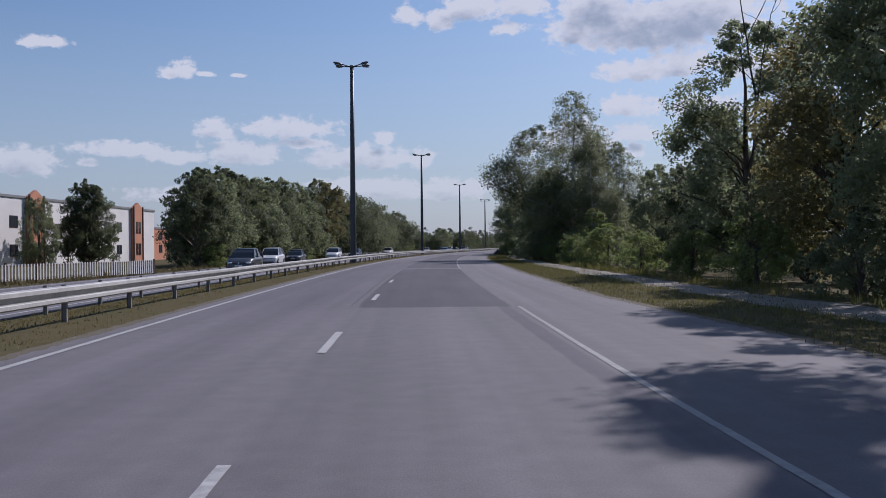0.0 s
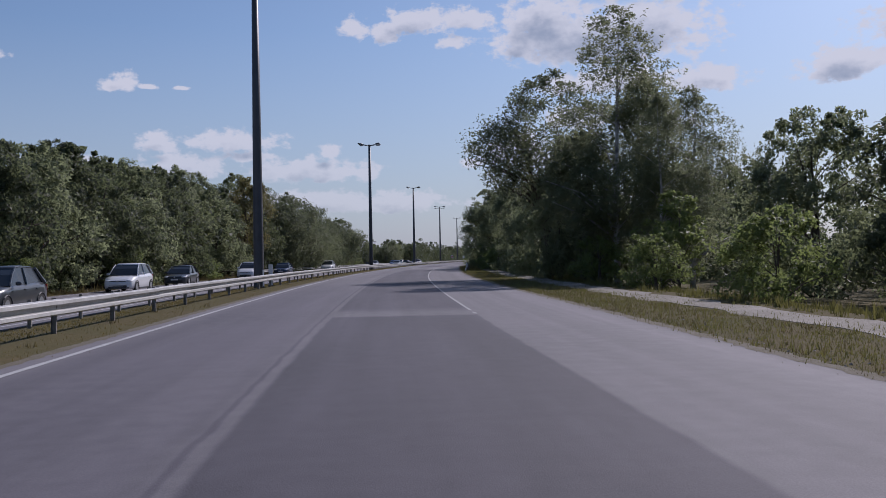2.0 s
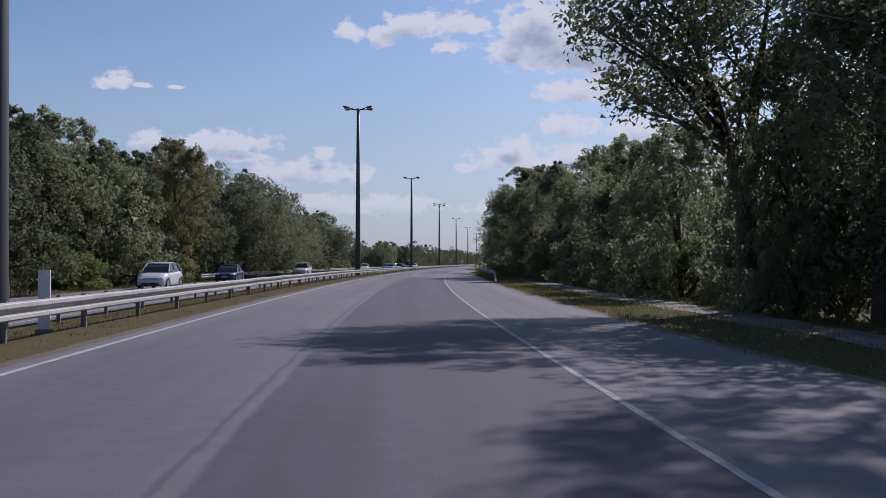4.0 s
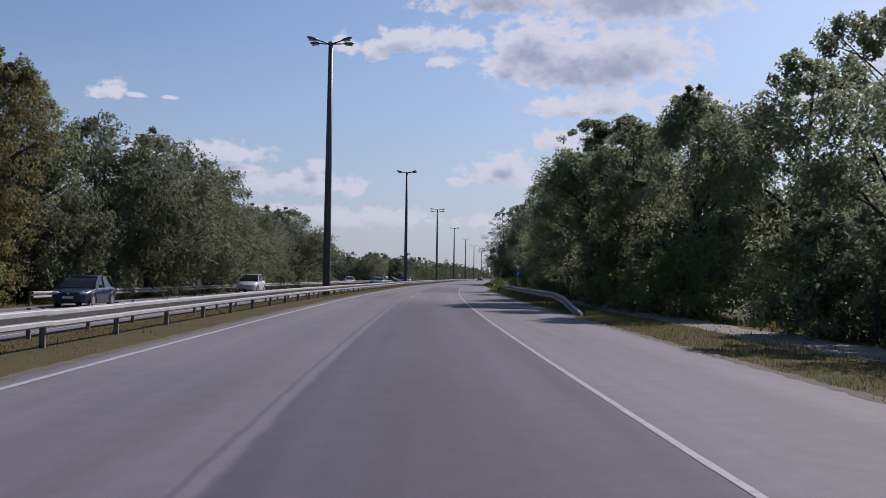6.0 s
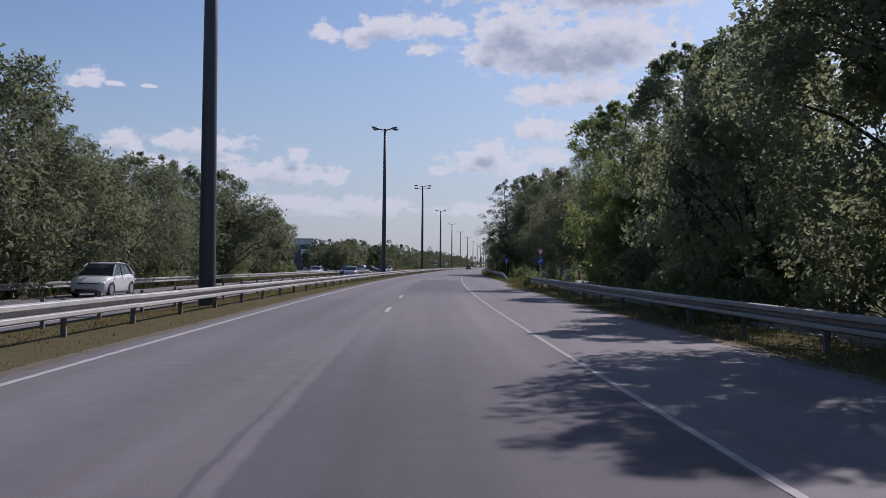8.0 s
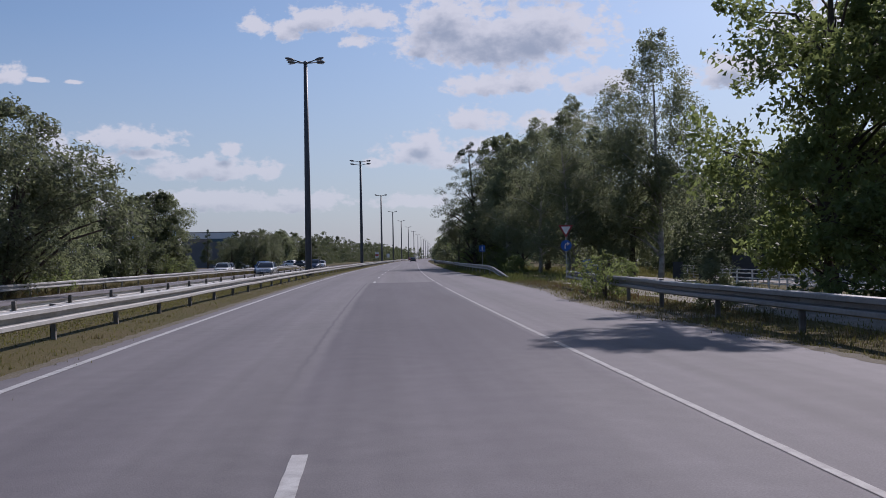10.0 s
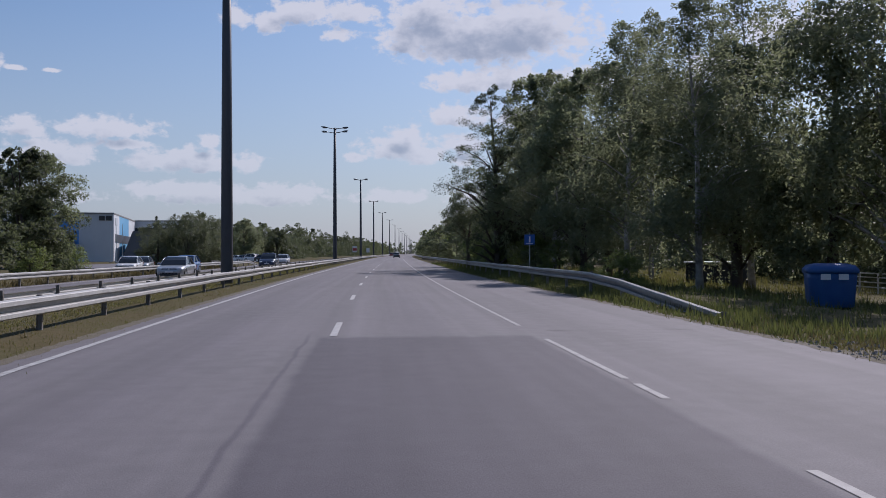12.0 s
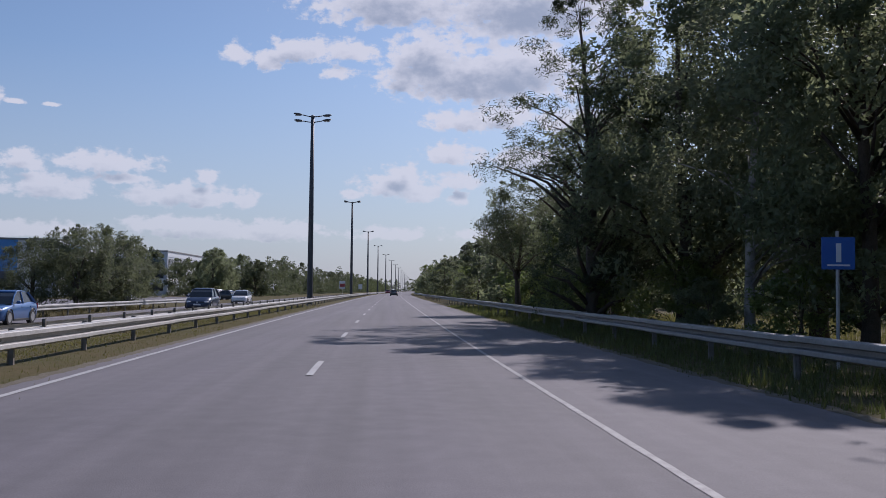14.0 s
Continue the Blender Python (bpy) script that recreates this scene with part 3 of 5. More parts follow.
def guardrail(label, s0, s1, lat, face, base, height=0.58, ends=(0, 0), joined_from=480, beam=BEAM):
    """face +1: the beam looks to the right; -1: to the left. ends: metres of beam sloping into the ground at either end."""
    rail = tagged(new("guardrail"), label, "guardrail", "guardrails of the road")
    x, y = beside(s0, lat(s0))
    rail.matrix_basis = Matrix.Translation((x, y, base(s0)))
    inv = rail.matrix_basis.inverted()
    s = s0
    rng = random.Random(int(s0 + 7 * abs(lat(s0))))
    far_v, far_f = [], []
    while s < s1:
        pa, pb = Vector((*beside(s, lat(s)), 0)), Vector((*beside(s + 4, lat(s + 4)), 0))
        za = base(s) + height - 0.33
        zb = base(s + 4) + height - 0.33
        if ends[0] and s - s0 < ends[0]:
            za, zb = za - 0.62 * (1 - (s - s0) / ends[0]), zb - 0.62 * max(0, 1 - (s + 4 - s0) / ends[0])
        if ends[1] and s1 - s - 4 < ends[1]:
            zb = zb - 0.62 * (1 - (s1 - s - 4) / ends[1])
            za = za - 0.62 * max(0, 1 - (s1 - s) / ends[1])
        yaw = math.degrees(math.atan2(-(pb.x - pa.x), pb.y - pa.y))
        tilt = math.degrees(math.atan2(zb - za, 4))
        if face > 0:
            m = pose(pa.x, pa.y, za + rng.uniform(-.008, .008), tilt, 0, yaw) @ pose(0.088, 0, 0)
        else:
            m = pose(pb.x, pb.y, zb + rng.uniform(-.008, .008), -tilt, 0, yaw + 180) @ pose(0.088, 0, 0)
        if s < joined_from:
            put("beam", beam, rail, inv @ m)
            sunk = min(za - (base(s) + height - 0.33), 0)
            put("post", POST if s0 != -16 else POST_TALL, rail, inv @ pose(pa.x, pa.y, base(s) + height - 0.64 + sunk, 0, rng.uniform(-1.5, 1.5), yaw + (180 if face < 0 else 0)))
        else:
            i = len(far_v)
            for v in BEAM.vertices:
                far_v.append(inv @ m @ v.co)
            for p in BEAM.polygons:
                far_f.append(tuple(i + k for k in p.vertices))
        s += 4
    if far_v:
        tagged(put("distant_beams", mesh_from("distant_beams", far_v, far_f, STEEL), rail), kind="stuff")
    return rail


MEDIAN = lambda s: float(np.interp(s, [0, 150, 200], [0.0, 0.0, -0.08]))
LOW = lambda s: -0.31
guardrail("galvanised steel guardrail on the grassy median", -14, 780, barrier_lat, 1, MEDIAN, 0.70)
guardrail("galvanised steel guardrail facing the oncoming lanes", -16, 780, lambda s: -8.35, -1, lambda s: -0.29, 0.68)
guardrail("galvanised steel guardrail beyond the oncoming lanes", 150, 346, lambda s: -17.8, 1, LOW, 0.70, (0, 8))
# right-hand rails: beams of the darker steel, toned as their shaded faces
guardrail("galvanised steel guardrail ending low in the verge grass", 140, 216, lambda s: float(np.interp(s, [140, 150, 180, 200, 216], [7.3, 7.8, 7.8, 7.8, 8.6])), -1, lambda s: -0.02, 0.72, (10, 0), beam=BEAM_SHADED)
guardrail("galvanised steel guardrail starting low in the verge grass", 232, 560, lambda s: float(np.interp(s, [232, 246, 400], [8.1, 8.0, 7.6])), -1, lambda s: -0.02, 0.74, (10, 0), 420, BEAM_SHADED)


# ---- lamp posts ----
def lamp_post(tiers=False):
    lamp = tagged(new("street_lamp"), "tall tapered grey lamp post with four luminaires on the median", "street lamp", "lamp posts of the median")
    v, f = [], []
    H = 18.55
    tube(v, f, [(0, 0, -0.6), (0, 0, 0.05), (0, 0, 9), (0, 0, H)], [0.30, 0.295, 0.24, 0.165], 12)
    put("pole", mesh_from("pole", v, f, POLE, True), lamp)
    v, f = [], []
    tube(v, f, [(0, 0, -0.3), (0, 0, 0.06)], [0.46, 0.44], 10)
    put("base_plinth", mesh_from("base_plinth", v, f, PATH), lamp)
    v, f = [], []
    tube(v, f, [(0, 0, 0), (0, 0, 0.16), (0, 0, 0.24)], [0.20, 0.20, 0.12], 12)
    put("cap", mesh_from("cap", v, f, HEAD), lamp, pose(0, 0, H - 0.06))
    v, f = [], []
    tube(v, f, [(0.1, 0, 0), (0.6, 0, 0.07), (1.05, 0, 0.16)], [0.055, 0.05, 0.045], 6)
    arm = mesh_from("arm", v, f, POLE, True)
    bm = bmesh.new()
    r = bmesh.ops.create_uvsphere(bm, u_segments=12, v_segments=6, radius=0.5)
    bmesh.ops.transform(bm, verts=r["verts"], matrix=pose(1.42, 0, 0.21, 0, -8, 0) @ Matrix.Diagonal((0.95, 0.36, 0.24, 1)))
    head = bm_mesh("luminaire", bm, HEAD, True)
    bm = bmesh.new()
    box(bm, 1.15, -0.12, 0.055, 1.72, 0.12, 0.10)
    glass = bm_mesh("lamp_glass", bm, GLASS_LAMP, bevel=0.02)
    for a, drop in ((28, 0), (-28, 0), (152, 0), (208, 0)) if not tiers else ((8, 0), (188, 0), (-8, 0.55), (172, 0.55)):
        o = put("arm", arm, lamp, pose(0, 0, H + 0.02 - drop, 0, 0, a))
        h = put("luminaire", head, o)
        put("lamp_glass", glass, h)
    return lamp


LAMP_S = [87.5, 173.1, 257.5, 340.9, 431.1, 523.0]
lamp = lamp_post()
LAMP_LAT = -6.45
spots = [(s, LAMP_LAT) for s in LAMP_S + [LAMP_S[-1] + 88 * k for k in range(1, 12)]]
for i, (s, lat) in enumerate(spots):
    m = on_road(s, lat, -0.14)
    if i == 0:
        lamp.matrix_basis = m
    elif i == 3:
        lamp_post(True).matrix_basis = m
    else:
        copy_thing(lamp, m)


# ---- trees ----
def leaf_mesh(name, centres, sizes, mat, rng, droop=0.0, slim=0.55, corners=3):
    """Many small leaves, a folded rhombus or a triangle each, turned at random."""
    n = len(centres)
    c = np.asarray(centres, float)
    out = c - c.mean(0)
    out /= np.linalg.norm(out, axis=1)[:, None] + 1e-6
    face = rng.normal(size=(n, 3)) * 0.62 + out * 0.45 + np.array([0, 0, 0.45])     # leaves turn to the light
    d = rng.normal(size=(n, 3))
    d[:, 2] -= droop
    d -= face * (np.sum(d * face, axis=1) / np.sum(face * face, axis=1))[:, None]
    d /= np.linalg.norm(d, axis=1)[:, None] + 1e-9
    e = np.cross(d, face)
    e /= np.linalg.norm(e, axis=1)[:, None] + 1e-9
    w = np.asarray(sizes)[:, None]
    nn = np.cross(d, e)
    if corners == 4:
        v = np.stack([c - d * w * 0.5, c + e * w * slim * 0.5 + nn * w * 0.12, c + d * w * 0.5, c - e * w * slim * 0.5 + nn * w * 0.12], 1).reshape(-1, 3)
    else:
        v = np.stack([c - d * w * 0.4 - e * w * slim * 0.55, c - d * w * 0.4 + e * w * slim * 0.55, c + d * w * 0.55], 1).reshape(-1, 3)
    q = corners
    me = bpy.data.meshes.new(name)
    me.vertices.add(q * n)
    me.vertices.foreach_set("co", v.ravel())
    me.loops.add(q * n)
    me.loops.foreach_set("vertex_index", np.arange(q * n))
    me.polygons.add(n)
    me.polygons.foreach_set("loop_start", np.arange(0, q * n, q))
    me.materials.append(mat)
    me.update(calc_edges=True)
    return me


def grown_tube(verts, faces, points, radii, sides, root=None):
    """A tapered tube that grows out of the vertex root of the same mesh; returns the index of its first vertex."""
    first = len(verts)
    tube(verts, faces, points, radii, sides)
    if root is not None:
        faces.pop()
        faces += [(root, first + (k + 1) % sides, first + k) for k in range(sides)]
    return first


STEM_U = (0, 0.08, 0.3, 0.55, 0.8, 1.0)


def limbs_mesh(height, thick, tips, bark, rng, split=0.25, stems=1):
    v, f = [], []
    bases = []
    for k in range(stems):
        lean = rng.uniform(-0.12, 0.12, 2) * height * (0.3 if stems == 1 else 1.3)
        top = height * (0.92 if stems == 1 else rng.uniform(0.7, 0.9))
        pts = [(lean[0] * u * u + rng.uniform(-0.1, 0.1) * (u > 0), lean[1] * u * u + rng.uniform(-0.1, 0.1) * (u > 0), top * u - 0.3 * (u == 0)) for u in STEM_U]
        rad = [thick * q for q in (1.25, 1.0, 0.8, 0.55, 0.3, 0.06)]
        first = grown_tube(v, f, pts, rad, 8, None if k == 0 else 0)
        bases.append((pts, rad, first))
    for t in tips:
        pts, rad, first = bases[rng.randint(len(bases))]
        t = np.asarray(t)
        u = min(max((t[2] - np.hypot(t[0], t[1]) * 0.7) / pts[-1][2], split * 0.6), 0.92)
        a = np.array([np.interp(u, STEM_U, [p[k] for p in pts]) for k in range(3)])
        r = np.interp(u, STEM_U, rad) * 0.5
        mid = a * 0.5 + t * 0.5 + np.array([0, 0, 0.12 * np.linalg.norm(t - a)]) + rng.normal(size=3) * 0.12
        ring = first + 8 * int(np.argmin([abs(q - u) for q in STEM_U[:5]]))
        root = min(range(ring, ring + 8), key=lambda i: (v[i] - Vector([float(q) for q in a])).length)
        grown_tube(v, f, [a, mid, t], [r, r * 0.6, 0.015], 5, root)
    return mesh_from("trunk", v, f, bark, True)


def crown_points(rng, n_clumps, per, radius, low, high, shape, clump, lean=(0, 0), hollow=0.35):
    """Leaf places in clumps inside an uneven crown. shape(u) gives the share of the radius at height share u."""
    centres, clumps = [], []
    lobes = rng.uniform(0.72, 1.18, 9)
    boughs = []
    for k in range(11):                                               # the large rounded masses of the crown
        u, a = (k + rng.uniform(0, 1)) / 11, rng.uniform(0, 2 * math.pi)
        rr = radius * shape(u) * rng.uniform(0.42, 0.80)
        boughs.append((np.array([rr * math.cos(a), rr * math.sin(a), low + (high - low) * min(u, 0.93)]), radius * shape(u) * rng.uniform(0.30, 0.46)))
    share = np.array([rb * rb for c, rb in boughs])
    share /= share.sum()
    while len(clumps) < n_clumps:
        if rng.uniform() < 0.55:
            c, rb = boughs[rng.choice(len(boughs), p=share)]
            d = rng.normal(size=3)
            d[2] = abs(d[2]) * 1.1 - 0.25
            q = c + d / np.linalg.norm(d) * rb * rng.uniform(0.75, 1.05)
            if low < q[2] < high:
                clumps.append((q[0] + lean[0], q[1] + lean[1], q[2]))
            continue
        u = rng.uniform(0, 1)
        a = rng.uniform(0, 2 * math.pi)
        lobe = np.interp(a / (2 * math.pi) * 9, np.arange(10), np.append(lobes, lobes[0]))
        rr = radius * shape(u) * lobe * math.sqrt(rng.uniform(hollow * hollow, 1))
        clumps.append((rr * math.cos(a) + lean[0] * u, rr * math.sin(a) + lean[1] * u, low + (high - low) * u + rng.uniform(-0.2, 0.2)))
    for c in clumps:
        r = clump * rng.uniform(0.55, 1.3) * (1 - 0.55 * max(0.0, (c[2] - low) / (high - low) - 0.7) / 0.3)
        k = max(6, int(per * rng.uniform(0.6, 1.3)))
        d = rng.normal(size=(k, 3))
        d /= np.linalg.norm(d, axis=1)[:, None]
        centres.append(np.array(c) + d * (r * rng.uniform(0.25, 1.0, k) ** 0.6)[:, None] * np.array([1, 1, 0.8]))
    return np.concatenate(centres), clumps


ROUND = lambda u: math.sin(math.pi * min(1, 0.12 + 0.86 * u)) ** 0.7
SKIRT = lambda u: (1 - max(0, u - 0.35) / 0.65) ** 0.42 if u > 0.35 else 0.85 + 0.15 * u / 0.35
CONE = lambda u: max(0.04, 1 - u) ** 0.85
SPIRE = lambda u: math.sin(math.pi * min(1, 0.15 + 0.82 * u)) ** 0.75 * (1.06 - 0.45 * u)


def make_tree(kind, seed, height, radius, label, leaf, bark, n_clumps=120, per=75, size=0.24, low=0.2, shape=ROUND, clump=0.13, thick=0.02, stems=1, droop=0.2, category="tree", slim=0.55, strands=0, hollow=0.35, limbs=26, corners=3):
    rng = np.random.RandomState(seed)
    t = tagged(new(kind), label, category)
    pts, clumps = crown_points(rng, n_clumps, per, radius, height * low, height * 0.97, shape, clump * (radius + height * 0.3), hollow=hollow)
    if strands:                                                       # hanging twigs of a birch or a willow
        extra = []
        for k in range(strands):
            c = np.array(clumps[rng.randint(len(clumps))]) + rng.normal(size=3) * 0.35
            ln = rng.uniform(0.8, 2.4)
            q = int(ln * 13)
            along = np.sort(rng.uniform(0, 1, q))
            extra.append(c + np.stack([rng.normal(size=q) * 0.05 + along * rng.uniform(-0.3, 0.3), rng.normal(size=q) * 0.05 + along * rng.uniform(-0.3, 0.3), -along * ln], 1))
        pts = np.concatenate([pts] + extra)
    pts = pts[pts[:, 2] > 0.05]
    put("crown", leaf_mesh("crown", pts, size * rng.uniform(0.6, 1.35, len(pts)), leaf, rng, droop, slim, corners), t)
    pick = [clumps[i] for i in rng.choice(len(clumps), min(limbs, len(clumps)), replace=False)]
    put("trunk", limbs_mesh(height, thick * height, pick, bark, rng, low, stems), t)
    t["h"], t["r"] = height, radius
    return t


def plant(proto, s, lat, height, turn=0.0, wide=1.0, label=""):
    """A copy of a tree at a place beside the road, scaled to the height. The first use moves the model itself."""
    k = height / proto["h"]
    x, y = beside(s, lat)
    m = pose(x, y, ground_z(lat) - 0.05, 0, 0, turn) @ Matrix.Diagonal((k * wide, k * wide, k, 1))
    if proto.get("used"):
        o = copy_thing(proto, m @ Matrix.Diagonal([1 / v for v in proto.scale] + [1]))
    else:
        proto["used"] = 1
        proto.matrix_basis = m
        o = proto
    return tagged(o, label) if label else o


maple = [make_tree("maple", 11 + i, 12, 4.0, "broad maple with dense dark green leaves", LEAF, BARK, 260, 92, 0.215, 0.12, ROUND, 0.10, 0.022) for i in range(2)]
verge_maple = [make_tree("maple", 14 + i, 12, 4.0, "broad maple with dense small dark green leaves", LEAF, BARK, 400, 105, 0.165, 0.10, ROUND, 0.085, 0.017, limbs=40) for i in range(2)]
light_maple = make_tree("maple", 17, 11, 3.8, "maple with fresh yellowish-green leaves", LEAF_LIGHT, BARK, 330, 95, 0.165, 0.08, ROUND, 0.085, 0.017, limbs=40)
brown_tree = make_tree("oak", 21, 12, 4.2, "tall oak whose leaves are turning brown", LEAF_AUTUMN, BARK, 300, 104, 0.185, 0.10, ROUND, 0.10, 0.024, corners=3, limbs=40)
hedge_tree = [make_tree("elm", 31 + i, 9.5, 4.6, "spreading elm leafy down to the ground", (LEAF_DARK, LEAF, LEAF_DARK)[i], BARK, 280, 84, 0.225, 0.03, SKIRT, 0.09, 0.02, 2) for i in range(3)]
birch = [make_tree("birch", 41 + i, 16, 4.2, "tall birch with hanging twigs and small leaves", LEAF_BIRCH, BIRCH_BARK, 320, 62, 0.145, 0.16, SPIRE, 0.075, 0.0095, 1, 1.2, strands=620, limbs=40) for i in range(2)]
poplar = make_tree("poplar", 53, 11.5, 3.4, "pale leaved aspen with an open crown", LEAF_WILLOW, BARK, 300, 70, 0.14, 0.34, ROUND, 0.10, 0.018, 2, 0.4, limbs=46)
willow = [make_tree("willow", 61 + i, 8.6, 4.2, "grey-green willow with several leaning stems", LEAF_WILLOW, BARK, 260, 80, 0.21, 0.10, ROUND, 0.11, 0.020, 3, 0.8, slim=0.36, strands=150, limbs=16) for i in range(2)]
shrub = [make_tree("shrub", 71 + i, 3.2, 2.0, "dense green roadside shrub", (LEAF_LIGHT, LEAF)[i], BARK, 90, 60, 0.15, 0.05, SKIRT, 0.14, 0.014, 4, 0.1, "shrub") for i in range(2)]
young = [make_tree("young_tree", 81, 6.5, 2.3, "young light green self-sown tree", LEAF_LIGHT, BARK, 130, 46, 0.22, 0.06, SKIRT, 0.12, 0.014, 1)]
pine = make_tree("pine", 91, 12, 2.3, "dark green pine tree", NEEDLE, BARK, 170, 60, 0.26, 0.10, CONE, 0.10, 0.016, 1, 0.3, slim=0.25)
scots_pine = make_tree("pine", 93, 14, 3.9, "tall dark pine with tufts of needles on spreading boughs", NEEDLE, BARK, 340, 130, 0.20, 0.06, ROUND, 0.066, 0.016, 1, 0.0, slim=0.15, hollow=0.4, limbs=60)
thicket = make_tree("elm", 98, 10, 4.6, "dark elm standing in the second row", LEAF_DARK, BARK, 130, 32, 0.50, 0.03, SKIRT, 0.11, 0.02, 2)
backwood = [make_tree("maple", 95 + i, 13, 4.6, "dark woodland tree standing behind the clearing", (LEAF, NEEDLE)[i], BARK, 110, 30, 0.52, 0.04, (ROUND, SPIRE)[i], 0.13, 0.018) for i in range(2)]

bush = make_tree("bush", 99, 2.0, 1.7, "thin sprawling bush with arching leafy stems", LEAF_LIGHT, BARK, 60, 26, 0.12, 0.25, ROUND, 0.09, 0.010, 5, 0.3, "bush", strands=26, limbs=40, corners=4)
far_young = [make_tree("young_tree", 83 + i, 6.5, 2.3, ("young light green self-sown tree far along the verge", "young dark green tree far along the verge", "young green tree far along the verge")[i], (LEAF_LIGHT, LEAF, LEAF_WILLOW)[i], BARK, 110, 34, 0.27, 0.04, SKIRT, 0.13, 0.014, 1, limbs=12) for i in range(3)]

# trees on the verge side of the footpath: kind, distance along, distance right, height, turn, width
RIGHT_TREES = [
    (verge_maple[1], 9, 14.0, 14.0, 40, 1.0), (verge_maple[0], 17, 14.2, 13.8, 10, 1.0), (verge_maple[1], 26, 16.2, 13.4, 80, 1.0), (brown_tree, 35, 17.8, 12.6, 0, 1.0), (verge_maple[0], 47, 17.8, 13.6, 200, 1.05),
    (maple[1], 60, 21.5, 8.6, 150, 1.0), (hedge_tree[0], 50, 22.0, 8.0, 20, 1.0), (hedge_tree[2], 66, 20.0, 7.8, 70, 0.9), (hedge_tree[1], 76, 20.5, 9.0, 160, 0.85),
    (young[0], 80, 15.2, 5.2, 0, 1.1), (birch[1], 84, 15.6, 10.8, 250, 1.1), (birch[0], 89.5, 14.4, 17.0, 0, 1.25), (birch[1], 88, 18.4, 12.0, 50, 1.4), (birch[1], 93, 17.0, 13.6, 170, 1.3), (poplar, 97, 11.4, 14.2, 30, 1.15), (maple[1], 92, 12.8, 9.5, 35, 0.9), (hedge_tree[0], 97, 14.5, 7.5, 90, 0.8), (hedge_tree[1], 94.5, 11.8, 7.8, 60, 0.60),
]
RIGHT_TREES += [
    (hedge_tree[1], 108, 12.6, 7.6, 130, 0.85), (hedge_tree[2], 116, 13.0, 7.8, 220, 0.9), (maple[0], 125, 14.2, 8.5, 300, 0.95), (maple[0], 132, 15.0, 10.4, 250, 0.85), (maple[1], 143.5, 12.4, 9.8, 45, 0.9),
    (maple[0], 148, 18.6, 13.0, 20, 1.0), (maple[0], 150.5, 11.2, 9.6, 100, 0.85), (verge_maple[1], 157.5, 12.4, 11.0, 260, 0.9), (maple[0], 161, 17.4, 13.2, 120, 1.0), (verge_maple[1], 158, 10.4, 10.8, 10, 1.12),
    (hedge_tree[1], 167, 10.4, 8.6, 190, 0.78), (verge_maple[1], 172, 14.0, 11.5, 75, 0.95), (verge_maple[0], 181, 15.2, 12.6, 330, 1.0), (brown_tree, 189, 16.2, 13.6, 140, 0.95), (verge_maple[0], 190.5, 14.6, 14.0, 30, 0.9), (light_maple, 203.0, 13.8, 13.4, 215, 1.02), (verge_maple[1], 204.5, 18.4, 13.4, 160, 0.95),
    (light_maple, 192, 12.4, 8.0, 45, 0.8), (hedge_tree[2], 176, 11.2, 6.2, 145, 0.7),
]
RIGHT_TREES += [
    (birch[1], 250, 22.3, 20.6, 120, 1.12), (birch[0], 264, 21.8, 18.8, 60, 1.05), (birch[1], 281, 20.8, 20.6, 20, 0.95), (maple[1], 285.5, 18.6, 17.4, 150, 0.9), (verge_maple[0], 286.5, 13.4, 16.4, 110, 1.0), (birch[1], 256, 16.0, 14.6, 200, 1.25), (birch[0], 265, 14.8, 15.4, 290, 1.25), (maple[0], 262, 20.0, 14.0, 15, 1.0), (maple[1], 252, 20.5, 12.5, 75, 0.95),
    (verge_maple[1], 273, 14.0, 14.0, 95, 0.95), (birch[1], 279, 13.2, 14.8, 330, 1.2), (scots_pine, 289.5, 10.3, 15.6, 205, 1.18), (birch[1], 293, 13.2, 14.0, 170, 1.15), (maple[0], 300, 14.0, 12.5, 230, 0.9),
    (poplar, 304, 9.0, 8.4, 60, 1.1), (birch[0], 310, 16.0, 14.5, 75, 1.0), (maple[1], 322, 15.0, 10.5, 180, 1.0),
]
for p, s, lat, h, turn, wide in RIGHT_TREES:
    plant(p, s, lat, h, turn, wide)
rng = random.Random(5)
for s in range(318, 600, 9):                                          # young growth along the far verge
    plant(far_young[(0, 1, 1, 2, 0, 1, 2)[s // 9 % 7]], s, 11.0 + rng.uniform(-1.0, 2.4), rng.uniform(3.6, 8.2) + (s > 460) * 2, rng.uniform(0, 360), rng.uniform(0.9, 1.3))
    plant(backwood[s % 2], s + 4, 17.5 + rng.uniform(-1, 3), rng.uniform(9, 12) + (s > 520) * 2, rng.uniform(0, 360))

